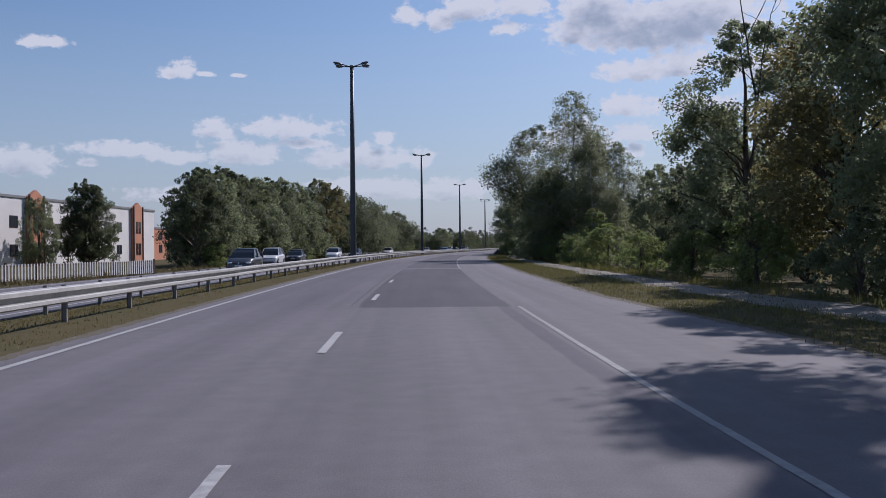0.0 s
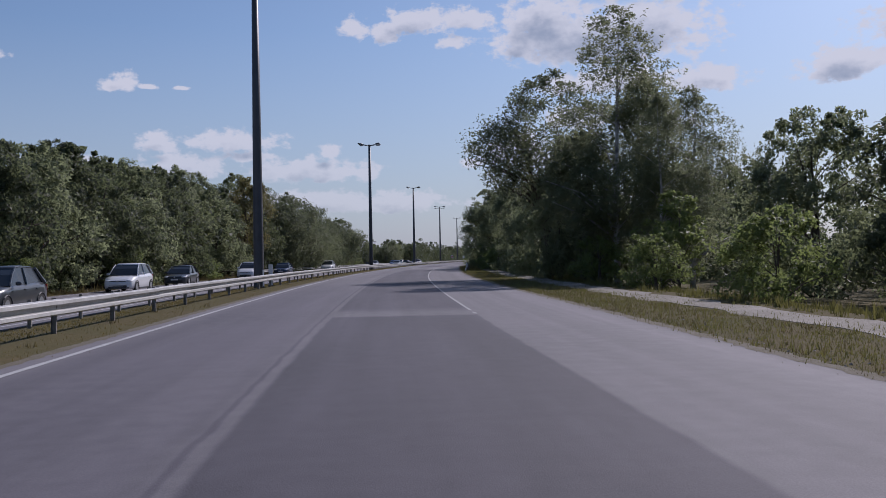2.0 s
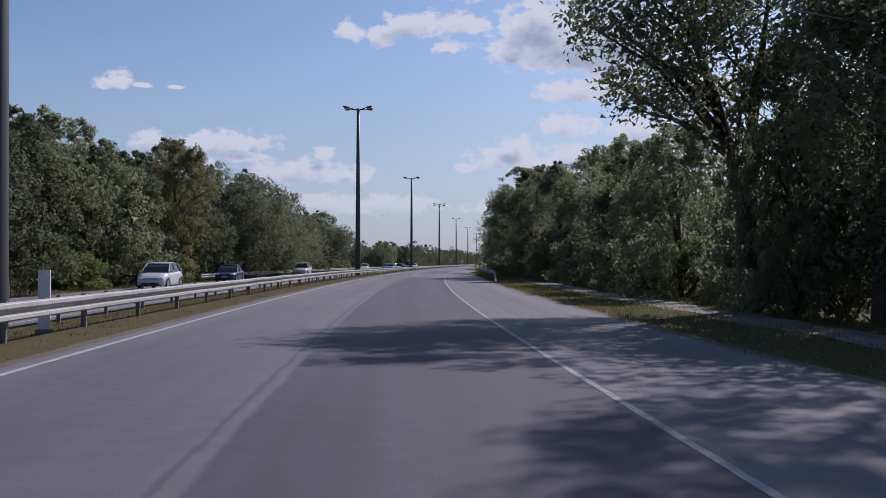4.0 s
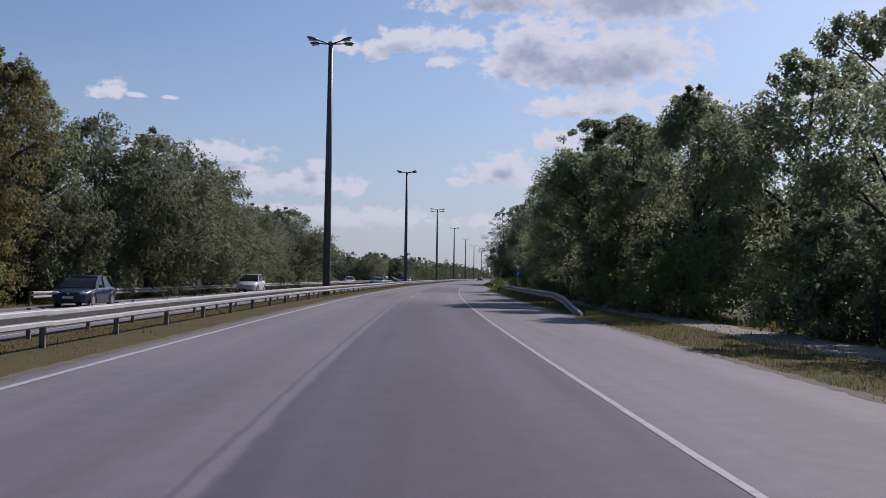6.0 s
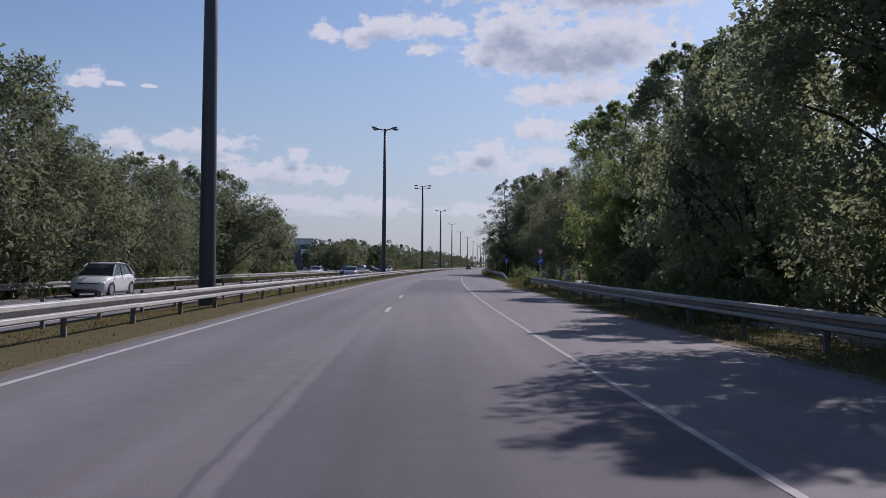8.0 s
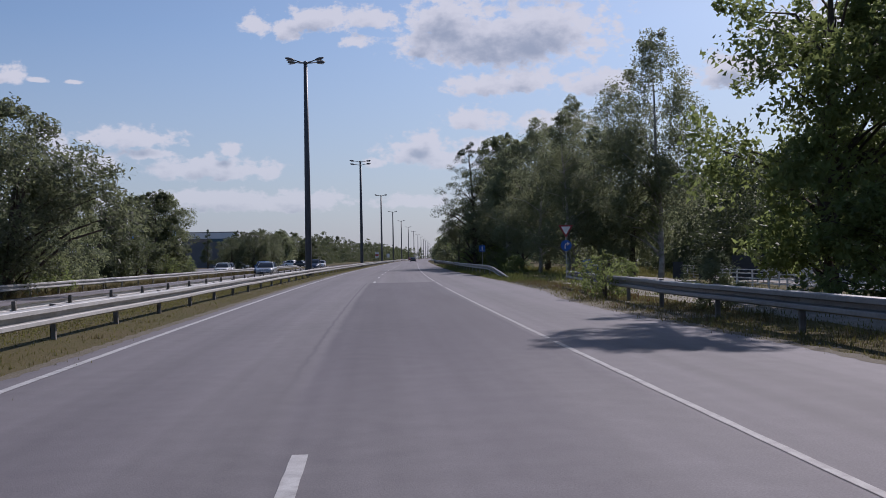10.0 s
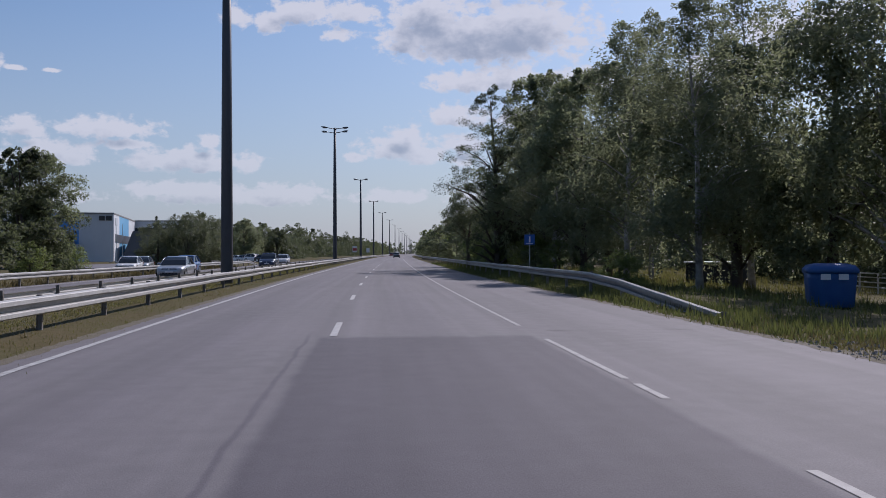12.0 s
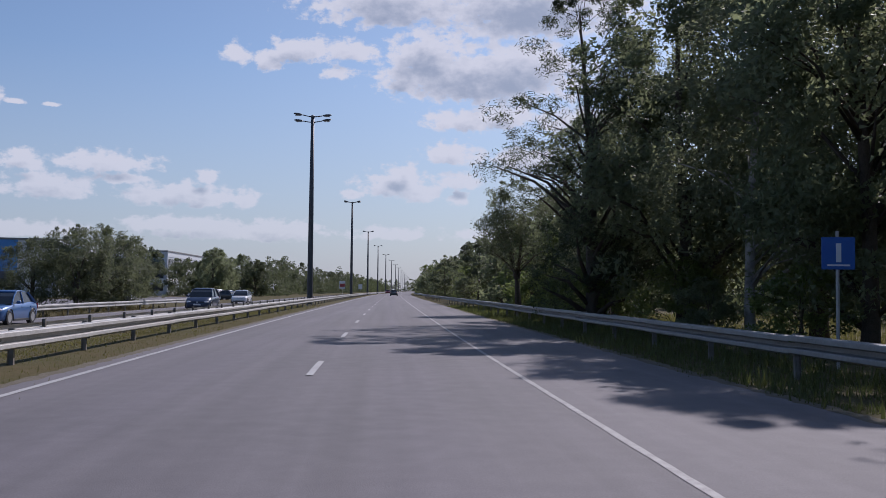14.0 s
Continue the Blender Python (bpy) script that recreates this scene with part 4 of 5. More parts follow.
# trees beyond the oncoming lanes
LEFT_TREES = [
    (hedge_tree[0], 85, -20.6, 9.3, 0, 0.88), (hedge_tree[1], 91, -20.8, 9.6, 60, 0.95), (hedge_tree[2], 97, -21.4, 10.2, 130, 0.95), (hedge_tree[0], 103, -20.8, 10.0, 200, 0.9), (hedge_tree[1], 109, -21.6, 10.6, 280, 0.95),
    (hedge_tree[2], 116, -21.0, 10.4, 320, 0.95), (hedge_tree[0], 122, -21.8, 10.8, 30, 0.95), (maple[0], 129, -22.0, 11.8, 90, 0.95), (hedge_tree[1], 135, -21.2, 10.8, 150, 0.9), (hedge_tree[2], 141, -21.4, 10.6, 220, 0.9),
    (brown_tree, 148.5, -19.4, 12.4, 40, 0.85), (maple[1], 158.5, -23.0, 14.0, 10, 0.95), (hedge_tree[0], 155, -20.6, 10.4, 270, 0.85), (willow[0], 166, -20.4, 12.2, 0, 0.95), (willow[1], 170, -18.4, 11.8, 120, 1.1),
]
LEFT_TREES += [
    (willow[0], 177, -18.8, 11.4, 210, 1.1), (willow[1], 184, -18.2, 10.0, 60, 1.15), (willow[0], 194, -19.6, 9.6, 330, 1.0), (willow[1], 204, -19.4, 9.4, 250, 1.05), (willow[0], 213, -19.4, 9.8, 100, 1.05),
    (willow[1], 226, -19.0, 10.6, 20, 1.15), (hedge_tree[1], 236, -22.0, 9.2, 80, 0.8), (maple[0], 292, -28.0, 10.8, 140, 1.0), (hedge_tree[2], 277, -27.0, 9.2, 190, 0.95), (hedge_tree[0], 263, -26.0, 8.8, 290, 0.95), (hedge_tree[1], 250, -25.0, 8.4, 10, 0.9), (hedge_tree[2], 288, -27.8, 10.4, 100, 0.9),
]
LEFT_TREES += [
    (hedge_tree[0], 131, -51.4, 12.4, 20, 0.82), (hedge_tree[2], 130, -50.2, 11.6, 130, 0.80), (hedge_tree[1], 122, -53.6, 9.6, 45, 0.6), (willow[0], 320, -25.2, 5.6, 25, 0.95), (willow[1], 319, -21.6, 6.4, 115, 1.1), (willow[0], 323.5, -21.2, 6.8, 200, 1.1), (willow[1], 328, -21.0, 6.0, 300, 0.95), (maple[0], 462, -38.5, 11.4, 140, 1.1), (hedge_tree[2], 474, -42, 10.4, 60, 1.1),
    (pine, 432, -54.0, 11.0, 0, 1.2), (hedge_tree[0], 424, -44.0, 10.0, 90, 0.95), (maple[0], 446, -36.0, 10.6, 220, 1.0), (hedge_tree[1], 470, -40.0, 10.2, 300, 1.1), (maple[1], 505, -40.0, 11.6, 70, 1.1), (hedge_tree[0], 484, -33.0, 9.4, 10, 1.1),
]
LEFT_TREES += [(thicket, 104 + 6.5 * k, -24.8 - (k % 2), 10.8 + 0.8 * ((k * 5) % 3), 70 * k, 1.0) for k in range(9)]
for p, s, lat, h, turn, wide in LEFT_TREES:
    plant(p, s, lat, h, turn, wide)
for s, lat, h in ((84, -18.6, 2.2), (104, -18.8, 2.6), (126, -18.6, 2.4), (146, -18.9, 2.8), (163, -18.3, 2.4), (190, -18.6, 2.0), (208, -18.9, 2.2), (232, -19.2, 2.6), (289, -26.0, 3.2), (284, -25.6, 2.8), (294.5, -26.4, 3.0)):
    plant(shrub[int(s) % 2], s, lat, h, s * 37 % 360)
for s, lat, h in ((199.5, 8.9, 1.5), (208.0, 8.7, 0.8), (127, 12.0, 3.0), (119, 12.6, 2.4), (103, 12.8, 2.2), (76, 13.0, 2.6), (64, 13.6, 3.2), (54, 13.8, 2.6), (44, 14.0, 2.4), (34, 13.6, 2.8), (25, 13.2, 2.6), (88, 12.6, 1.6), (140, 11.0, 3.2), (150, 10.4, 3.4), (170, 9.8, 3.0), (114, 11.6, 2.0), (224, 13.0, 1.4), (250, 10.6, 1.6), (256, 10.6, 1.0), (274, 12.6, 2.4), (279, 11.8, 2.0), (284, 12.4, 3.0), (290, 11.0, 3.2), (296, 10.6, 3.0), (302, 10.8, 3.4), (308, 10.4, 2.8), (129.4, 11.8, 3.4)):
    plant(shrub[int(s) % 2], s, lat, h, s * 53 % 360)
for k, s in enumerate(range(88, 202, 5)):                            # undergrowth that closes the wood's edge
    plant(shrub[k % 2], s + 2.0 * (k % 3 - 1), 12.6 + 0.9 * ((k * 7) % 4) - (1.2 if s > 142 else 0), 2.7 + 0.45 * ((k * 5) % 4), k * 71 % 360, 1.1)
for s, lat, h, wide in ((205.3, 7.6, 1.45, 0.85), (206.9, 8.0, 1.3, 0.9), (213.0, 9.0, 1.0, 0.9)):
    plant(bush, s, lat, h, s * 53 % 360, wide)


def far_wood(label, places, seed, mat=NEEDLE, clumps=18, per=42, leaf=0.043):
    """Woods far off: many crowns of coarse leaves in one object, with an uneven top."""
    rng = np.random.RandomState(seed)
    pts, sizes = [], []
    for s, lat, h in places:
        x, y = beside(s, lat)
        p, _ = crown_points(rng, clumps, per, h * rng.uniform(0.26, 0.40), 0.0, h, SKIRT if rng.uniform() < 0.75 else CONE, h * 0.13)
        pts.append(p + np.array([x, y, ground_z(lat) - 0.3]))
        sizes.append(np.full(len(p), leaf * h) * rng.uniform(0.6, 1.3, len(p)))
    return tagged(put("far_wood", leaf_mesh("far_wood", np.concatenate(pts), np.concatenate(sizes), mat, rng, 0.2, 0.7)), label, "wood", kind="stuff")


rng = random.Random(9)
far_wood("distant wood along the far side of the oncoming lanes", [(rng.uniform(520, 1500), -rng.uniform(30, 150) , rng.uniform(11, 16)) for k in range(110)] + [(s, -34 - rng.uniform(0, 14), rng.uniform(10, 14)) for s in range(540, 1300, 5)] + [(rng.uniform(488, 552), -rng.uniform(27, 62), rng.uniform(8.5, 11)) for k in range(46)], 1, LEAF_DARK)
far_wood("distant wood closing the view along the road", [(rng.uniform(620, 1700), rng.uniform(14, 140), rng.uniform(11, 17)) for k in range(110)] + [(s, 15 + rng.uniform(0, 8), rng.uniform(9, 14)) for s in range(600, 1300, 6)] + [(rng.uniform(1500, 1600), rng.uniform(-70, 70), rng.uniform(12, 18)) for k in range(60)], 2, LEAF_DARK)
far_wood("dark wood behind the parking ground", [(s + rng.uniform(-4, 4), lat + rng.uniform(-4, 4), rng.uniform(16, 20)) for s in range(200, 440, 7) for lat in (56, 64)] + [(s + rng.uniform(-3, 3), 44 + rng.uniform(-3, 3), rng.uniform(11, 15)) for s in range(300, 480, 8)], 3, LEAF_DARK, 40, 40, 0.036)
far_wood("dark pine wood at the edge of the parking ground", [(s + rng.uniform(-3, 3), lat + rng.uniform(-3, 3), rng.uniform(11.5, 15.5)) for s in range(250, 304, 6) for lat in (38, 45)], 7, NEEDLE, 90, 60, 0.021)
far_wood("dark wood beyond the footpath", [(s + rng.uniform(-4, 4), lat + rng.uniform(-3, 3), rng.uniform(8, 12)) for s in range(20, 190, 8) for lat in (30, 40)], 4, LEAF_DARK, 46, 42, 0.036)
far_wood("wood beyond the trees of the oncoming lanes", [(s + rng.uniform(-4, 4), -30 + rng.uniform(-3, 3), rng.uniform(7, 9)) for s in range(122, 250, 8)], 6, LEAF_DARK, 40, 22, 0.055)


# ---- grass on the verges ----
def grass(name, label, s0, s1, lat0, lat1, count, tall, mat, seed, base=None, spread=0.07):
    """Blades in tufts between lat0(s) and lat1(s); one object for all of them."""
    rng = np.random.RandomState(seed)
    tufts = count // 9
    s = s0 + (s1 - s0) * rng.uniform(0, 1, tufts)
    u = rng.uniform(0, 1, tufts)
    lat = np.array([lat0(a) + (lat1(a) - lat0(a)) * b for a, b in zip(s, u)])
    size = tall * rng.uniform(0.35, 1.0, tufts) * (0.55 + 0.9 * rng.uniform(0, 1, tufts) ** 3)
    xy = np.array([beside(a, b) for a, b in zip(s, lat)])
    z = np.array([(base if base is not None else ground_z(b)) for b in lat])
    c = np.repeat(np.column_stack([xy, z]), 9, 0) + np.column_stack([rng.normal(size=(tufts * 9, 2)) * spread, np.full(tufts * 9, -0.03)])
    h = np.repeat(size, 9) * rng.uniform(0.6, 1.2, tufts * 9)
    a = rng.uniform(0, 2 * math.pi, tufts * 9)
    lean = rng.uniform(0.05, 0.6, tufts * 9) * h
    side = np.column_stack([np.cos(a + 1.6), np.sin(a + 1.6), np.zeros(len(a))]) * (0.011 + 0.03 * h)[:, None]
    tip = c + np.column_stack([np.cos(a) * lean, np.sin(a) * lean, h])
    v = np.stack([c - side, c + side, tip], 1).reshape(-1, 3)
    n = len(c)
    me = bpy.data.meshes.new(name)
    me.vertices.add(3 * n)
    me.vertices.foreach_set("co", v.ravel())
    me.loops.add(3 * n)
    me.loops.foreach_set("vertex_index", np.arange(3 * n))
    me.polygons.add(n)
    me.polygons.foreach_set("loop_start", np.arange(0, 3 * n, 3))
    me.materials.append(mat)
    me.update(calc_edges=True)
    return tagged(put(name, me), label, "grass", kind="stuff")


grass("grass", "short olive-brown turf on the median strip", 4, 190, lambda s: left_edge(s) - 0.48, lambda s: -7.6, 170000, 0.065, BLADE_OLIVE, 1, None, 0.35)
grass("grass", "scattered taller grass on the median strip", 2, 340, lambda s: left_edge(s) - 0.9, lambda s: -8.3, 9000, 0.14, BLADE_DRY, 8)
grass("grass", "short olive-green turf on the median strip", 185, 330, lambda s: left_edge(s) - 0.48, lambda s: -7.6, 140000, 0.075, BLADE, 2, None, 0.35)
grass("grass", "rust-brown dead weeds under the guardrail", 194, 226, lambda s: right_edge(s) + 0.5, lambda s: 8.9, 1500, 0.22, BLADE_RUST, 9, None, 0.16)
grass("grass", "dry weeds under the guardrail", 194, 228, lambda s: right_edge(s) + 0.3, lambda s: 9.0, 12000, 0.15, BLADE_DRY, 11, None, 0.18)
grass("grass", "grass creeping over the edge of the footpath", 5, 222, lambda s: 8.8, lambda s: 9.5, 16000, 0.10, BLADE, 10, None, 0.12)
grass("grass", "tufts of grass growing through the broken footpath", 5, 222, lambda s: 9.3 + 0.5 * math.sin(s * 0.31), lambda s: 10.5 + 0.7 * math.sin(s * 0.23 + 1), 26000, 0.13, BLADE, 14, None, 0.22)
grass("grass", "green verge grass beside the footpath", 5, 232, lambda s: right_edge(s) + 0.12, lambda s: 9.2, 150000, 0.12, BLADE, 3, None, 0.20)
grass("grass", "dry brownish grass among the verge grass", 5, 232, lambda s: right_edge(s) + 0.05, lambda s: 9.2, 60000, 0.12, BLADE_DRY, 13, None, 0.22)
grass("grass", "tall weeds under the guardrail", 226, 330, lambda s: right_edge(s) + 0.1, lambda s: 9.6, 50000, 0.28, BLADE_SHADED, 4, None, 0.12)
grass("grass", "rough grass beyond the footpath", 5, 232, lambda s: 11.1, lambda s: 14.5, 40000, 0.36, BLADE, 5)
grass("grass", "meadow grass round the parking ground", 205, 340, lambda s: 9.6, lambda s: 22.0, 44000, 0.38, BLADE_SHADED, 6, None, 0.14)
grass("grass", "sunlit meadow grass at the edge of the wood", 255, 350, lambda s: 16.0, lambda s: 44.0, 40000, 0.55, BLADE, 12, None, 0.2)
grass("grass", "rough grass beyond the oncoming lanes", 30, 330, lambda s: -17.6, lambda s: -20.5, 30000, 0.45, BLADE_DRY, 7)


def stones(label, s0, s1, lat0, lat1, count, size, mat, seed):
    """Loose pebbles lying at the edge of the asphalt, one object for all of them."""
    rng = np.random.RandomState(seed)
    ring = np.array([(1, 0, 0), (0, 1, 0), (-1, 0, 0), (0, -1, 0), (0, 0, 0.7)])
    verts, faces = [], []
    for k in range(count):
        s = rng.uniform(s0, s1)
        lat = lat0(s) + (lat1 - lat0(s)) * rng.uniform() ** 1.6
        x, y = beside(s, lat)
        w = size * rng.uniform(0.3, 1.0) ** 2 + 0.006
        a = rng.uniform(0, 6.3)
        p = ring * w * rng.uniform(0.7, 1.3, (5, 3))
        i = len(verts)
        verts += [(x + q[0] * math.cos(a) - q[1] * math.sin(a), y + q[0] * math.sin(a) + q[1] * math.cos(a), ground_z(lat) + 0.006 + q[2]) for q in p]
        faces += [(i, i + 1, i + 4), (i + 1, i + 2, i + 4), (i + 2, i + 3, i + 4), (i + 3, i, i + 4)]
    return tagged(put("gravel", mesh_from("gravel", verts, faces, mat)), label, "gravel", kind="stuff")


STONE = material("pale gravel stones", (0.26, 0.245, 0.225), 0.9, 0, ((4, (0.17, 0.155, 0.135), 0.8),), island=0.35)
stones("loose gravel beside the asphalt edge", 214, 227, right_edge, 8.6, 900, 0.055, STONE, 5)
stones("scattered grit along the verge", 20, 214, right_edge, 7.6, 1500, 0.03, STONE, 6)

# ---- more materials ----
WHITE_WALL = material("white rendered wall", (0.72, 0.70, 0.67), 0.85, 0, ((0.25, (0.62, 0.60, 0.57), 0.6),), 0.05, 20)
BRICK = material("orange brick cladding", (0.52, 0.22, 0.12), 0.85, 0, ((0.7, (0.44, 0.18, 0.10), 0.7), (12, (0.56, 0.27, 0.17), 0.5)), 0.1, 30)
BROWN = material("dark brown metal trim", (0.085, 0.040, 0.028), 0.5, 0.2)
PANE = material("dark window glass", (0.028, 0.034, 0.042), 0.08, 0, ((0.6, (0.05, 0.06, 0.075), 0.7),))
ROOF = material("grey roofing felt", (0.20, 0.20, 0.20), 0.9, 0, ((0.8, (0.26, 0.26, 0.26), 0.6),))
CLAD_GREY = material("grey facade cladding", (0.56, 0.58, 0.61), 0.6, 0, ((0.3, (0.50, 0.52, 0.55), 0.6),))
CLAD_BLUE = material("blue facade cladding", (0.07, 0.26, 0.60), 0.5, 0, ((0.3, (0.06, 0.22, 0.52), 0.6),))
CLAD_LIGHT = material("light blue facade cladding", (0.16, 0.42, 0.66), 0.5)
CLAD_WHITE = material("white facade cladding", (0.70, 0.72, 0.74), 0.55)
CLAD_DARK = material("dark facade cladding", (0.075, 0.085, 0.105), 0.5, 0, ((0.4, (0.10, 0.11, 0.13), 0.6),))
FENCE_WHITE = material("white painted fence metal", (0.68, 0.68, 0.66), 0.6, 0.0, ((4, (0.50, 0.49, 0.46), 0.6),), random=0.08)
SIGN_WHITE = material("white sign face", (0.78, 0.78, 0.78), 0.45, 0, ((5, (0.66, 0.66, 0.66), 0.5),))
SIGN_RED = material("red sign rim", (0.34, 0.05, 0.05), 0.5)
SIGN_BLUE = material("blue sign face", (0.015, 0.10, 0.40), 0.45, 0, ((4, (0.02, 0.12, 0.42), 0.5),))
BIN_BLUE = material("blue container plastic", (0.020, 0.085, 0.26), 0.5, 0, ((3, (0.03, 0.11, 0.30), 0.6),), 0.05, 20)
BLACK = material("black sheet metal", (0.030, 0.031, 0.034), 0.55, 0, ((2, (0.045, 0.046, 0.05), 0.6),))
RUBBER = material("tyre rubber", (0.022, 0.022, 0.023), 0.85)
RIM = material("alloy wheel rim", (0.50, 0.51, 0.52), 0.35, 0.8)
LAMP_CLEAR = material("headlamp glass", (0.72, 0.74, 0.76), 0.12, 0.2)
LAMP_RED = material("red tail lamp", (0.32, 0.012, 0.012), 0.25)
CAR_GLASS = material("dark car glass", (0.030, 0.036, 0.042), 0.14)
PLATE = material("white plate", (0.72, 0.72, 0.72), 0.5)


def paint(name, base, metal=0.15):
    m = material(name, base, 0.28, metal, ((1.5, tuple(0.92 * c for c in base), 0.5),))
    m.node_tree.nodes["Principled BSDF"].inputs["Coat Weight"].default_value = 0.5
    return m


# ---- cars ----
def disc(name, radius, sides, mat, thick=0.012, turn=0.0):
    v, f = [], []
    tube(v, f, [(0, -thick, 0), (0, 0, 0)], [radius, radius], sides)
    me = mesh_from(name, v, f, mat)
    me.transform(pose(0, 0, 0, 0, turn, 0))
    return me


def loft(sections, mat, name, close=True):
    n = len(sections[0])
    verts = [v for sec in sections for v in sec]
    faces = [(i * n + k, i * n + (k + 1) % n, (i + 1) * n + (k + 1) % n, (i + 1) * n + k) for i in range(len(sections) - 1) for k in range(n)]
    if close:
        faces += [tuple(range(n))[::-1], tuple(range((len(sections) - 1) * n, len(sections) * n))]
    me = mesh_from(name, verts, faces, mat)
    bm = bmesh.new()
    bm.from_mesh(me)
    bmesh.ops.recalc_face_normals(bm, faces=bm.faces)
    bm.to_mesh(me)
    bm.free()
    me.shade_smooth()
    return me


WHEELS = {}


def wheel_meshes(r):
    if r not in WHEELS:
        v, f = [], []
        tube(v, f, [(-0.10, 0, 0), (-0.09, 0, 0), (0.09, 0, 0), (0.10, 0, 0)], [r * 0.9, r, r, r * 0.9], 20)
        tyre = mesh_from("tyre", v, f, RUBBER)
        v, f = [], []
        tube(v, f, [(-0.106, 0, 0), (0.104, 0, 0), (0.108, 0, 0)], [r * 0.64, r * 0.64, r * 0.2], 14)
        WHEELS[r] = (tyre, mesh_from("rim", v, f, RIM))
    return WHEELS[r]


def car(label, body_mat, m, kind="hatch", group="oncoming cars"):
    """A car of one mesh a part, its nose towards -y of the pose m."""
    L, W, H, belt, hood = {"hatch": (4.2, 1.76, 1.48, 0.92, 0.86), "sedan": (4.6, 1.80, 1.45, 0.92, 0.86), "suv": (4.5, 1.84, 1.66, 1.04, 1.00), "van": (4.6, 1.82, 1.70, 1.02, 0.95)}[kind]
    h = tagged(new("car"), label, "car", group)
    h.matrix_basis = m
    a = L / 2

    def sec(y, w, z0, z1, shrink=0.94):
        """One cross-section of the body: sill, flank with a crease, shoulder, and a bonnet or boot a little domed in the middle."""
        k = z1 - z0
        half = [(w * 0.90, z0), (w * 0.97, z0 + 0.10), (w * 0.985, z0 + k * 0.42), (w, z0 + k * 0.62), (w * 0.985, z0 + k * 0.80), (w * shrink, z1 - 0.02), (w * shrink * 0.6, z1 + 0.012)]
        return [(-x, y, z) for x, z in half] + [(x, y, z) for x, z in reversed(half)]
    w = W / 2
    tail = belt + (0.02 if kind == "sedan" else 0.06)
    body = loft([sec(-a, w * 0.66, 0.34, 0.56, 0.9), sec(-a + 0.04, w * 0.80, 0.26, 0.64, 0.9), sec(-a + 0.16, w * 0.90, 0.21, 0.71, 0.9), sec(-a + 0.45, w * 0.965, 0.19, hood - 0.07), sec(-a + 0.80, w, 0.18, hood - 0.03), sec(-a + 1.10, w, 0.18, hood + 0.01), sec(-a + 1.40, w, 0.18, belt),
                 sec(0.3, w * 1.005, 0.18, belt + 0.02), sec(a - 1.1, w, 0.18, tail + 0.01), sec(a - 0.5, w * 0.98, 0.20, tail), sec(a - 0.15, w * 0.93, 0.23, tail - 0.03, 0.9), sec(a - 0.03, w * 0.86, 0.29, tail - 0.12, 0.9), sec(a, w * 0.80, 0.34, tail - 0.2, 0.9)], body_mat, "body")
    put("body", body, h)
    back = {"hatch": a - 0.35, "sedan": a - 1.0, "suv": a - 0.25, "van": a - 0.2}[kind]

    def cab(y, wb, z, wt=None):
        return [(-wb, y, belt - 0.02), (-(wt or wb), y, z), (wt or wb, y, z), (wb, y, belt - 0.02)]
    glass = loft([cab(-a + 1.12, w * 0.90, belt - 0.01), cab(-a + 1.55, w * 0.92, belt + (H - belt) * 0.55, w * 0.80), cab(-a + 1.95, w * 0.93, H - 0.06, w * 0.74), cab(0.2, w * 0.93, H - 0.03, w * 0.75), cab(back - 0.55, w * 0.92, H - 0.09, w * 0.73), cab(back, w * 0.88, belt + 0.05, w * 0.82)], CAR_GLASS, "glass")
    glass.shade_flat()
    put("glass", glass, h)
    v = []
    for y, z, ww in ((-a + 1.90, H - 0.07, 0.735), (-a + 2.2, H - 0.015, 0.75), (0.2, H + 0.005, 0.76), (back - 0.8, H - 0.035, 0.75), (back - 0.45, H - 0.10, 0.73)):
        ww *= w
        v.append([(-ww, y, z - 0.03), (-ww * 0.9, y, z + 0.02), (ww * 0.9, y, z + 0.02), (ww, y, z - 0.03)])
    put("roof", loft(v, body_mat, "roof"), h)
    for sx in (-1, 1):
        for pts, rad in (([(sx * w * 0.93, -a + 1.15, belt - 0.02), (sx * w * 0.83, -a + 1.56, belt + (H - belt) * 0.56), (sx * w * 0.765, -a + 1.95, H - 0.05)], [0.035, 0.03, 0.03]),
                         ([(sx * w * 0.945, 0.25, belt), (sx * w * 0.775, 0.30, H - 0.06)], [0.04, 0.035]),
                         ([(sx * w * 0.93, back - 0.1, belt + 0.02), (sx * w * 0.765, back - 0.6, H - 0.08)], [0.07, 0.05])):
            vv, ff = [], []
            tube(vv, ff, pts, rad, 5)
            put("pillar", mesh_from("pillar", vv, ff, body_mat), h)
        bm = bmesh.new()
        box(bm, -0.09, -0.05, -0.06, 0.09, 0.06, 0.07)
        put("mirror", bm_mesh("mirror", bm, body_mat, True, 0.03), h, pose(sx * (w + 0.10), -a + 1.45, belt + 0.05))
        bm = bmesh.new()
        r = bmesh.ops.create_uvsphere(bm, u_segments=10, v_segments=6, radius=0.5)
        bmesh.ops.transform(bm, verts=r["verts"], matrix=Matrix.Diagonal((0.40, 0.30, 0.17, 1)))
        put("headlight", bm_mesh("headlight", bm, LAMP_CLEAR, True), h, pose(sx * w * 0.70, -a + 0.17, 0.66, 0, 0, sx * 22))
        bm = bmesh.new()
        box(bm, -0.13, -0.03, -0.11, 0.13, 0.03, 0.11)
        put("tail_light", bm_mesh("tail_light", bm, LAMP_RED, True, 0.02), h, pose(sx * w * 0.78, a - 0.05, tail - 0.20, 0, 0, -sx * 14))
        for y in (-a + 0.82, a - 0.82):
            tyre, rim = wheel_meshes(0.32 if kind != "suv" else 0.36)
            wh = new("wheel")
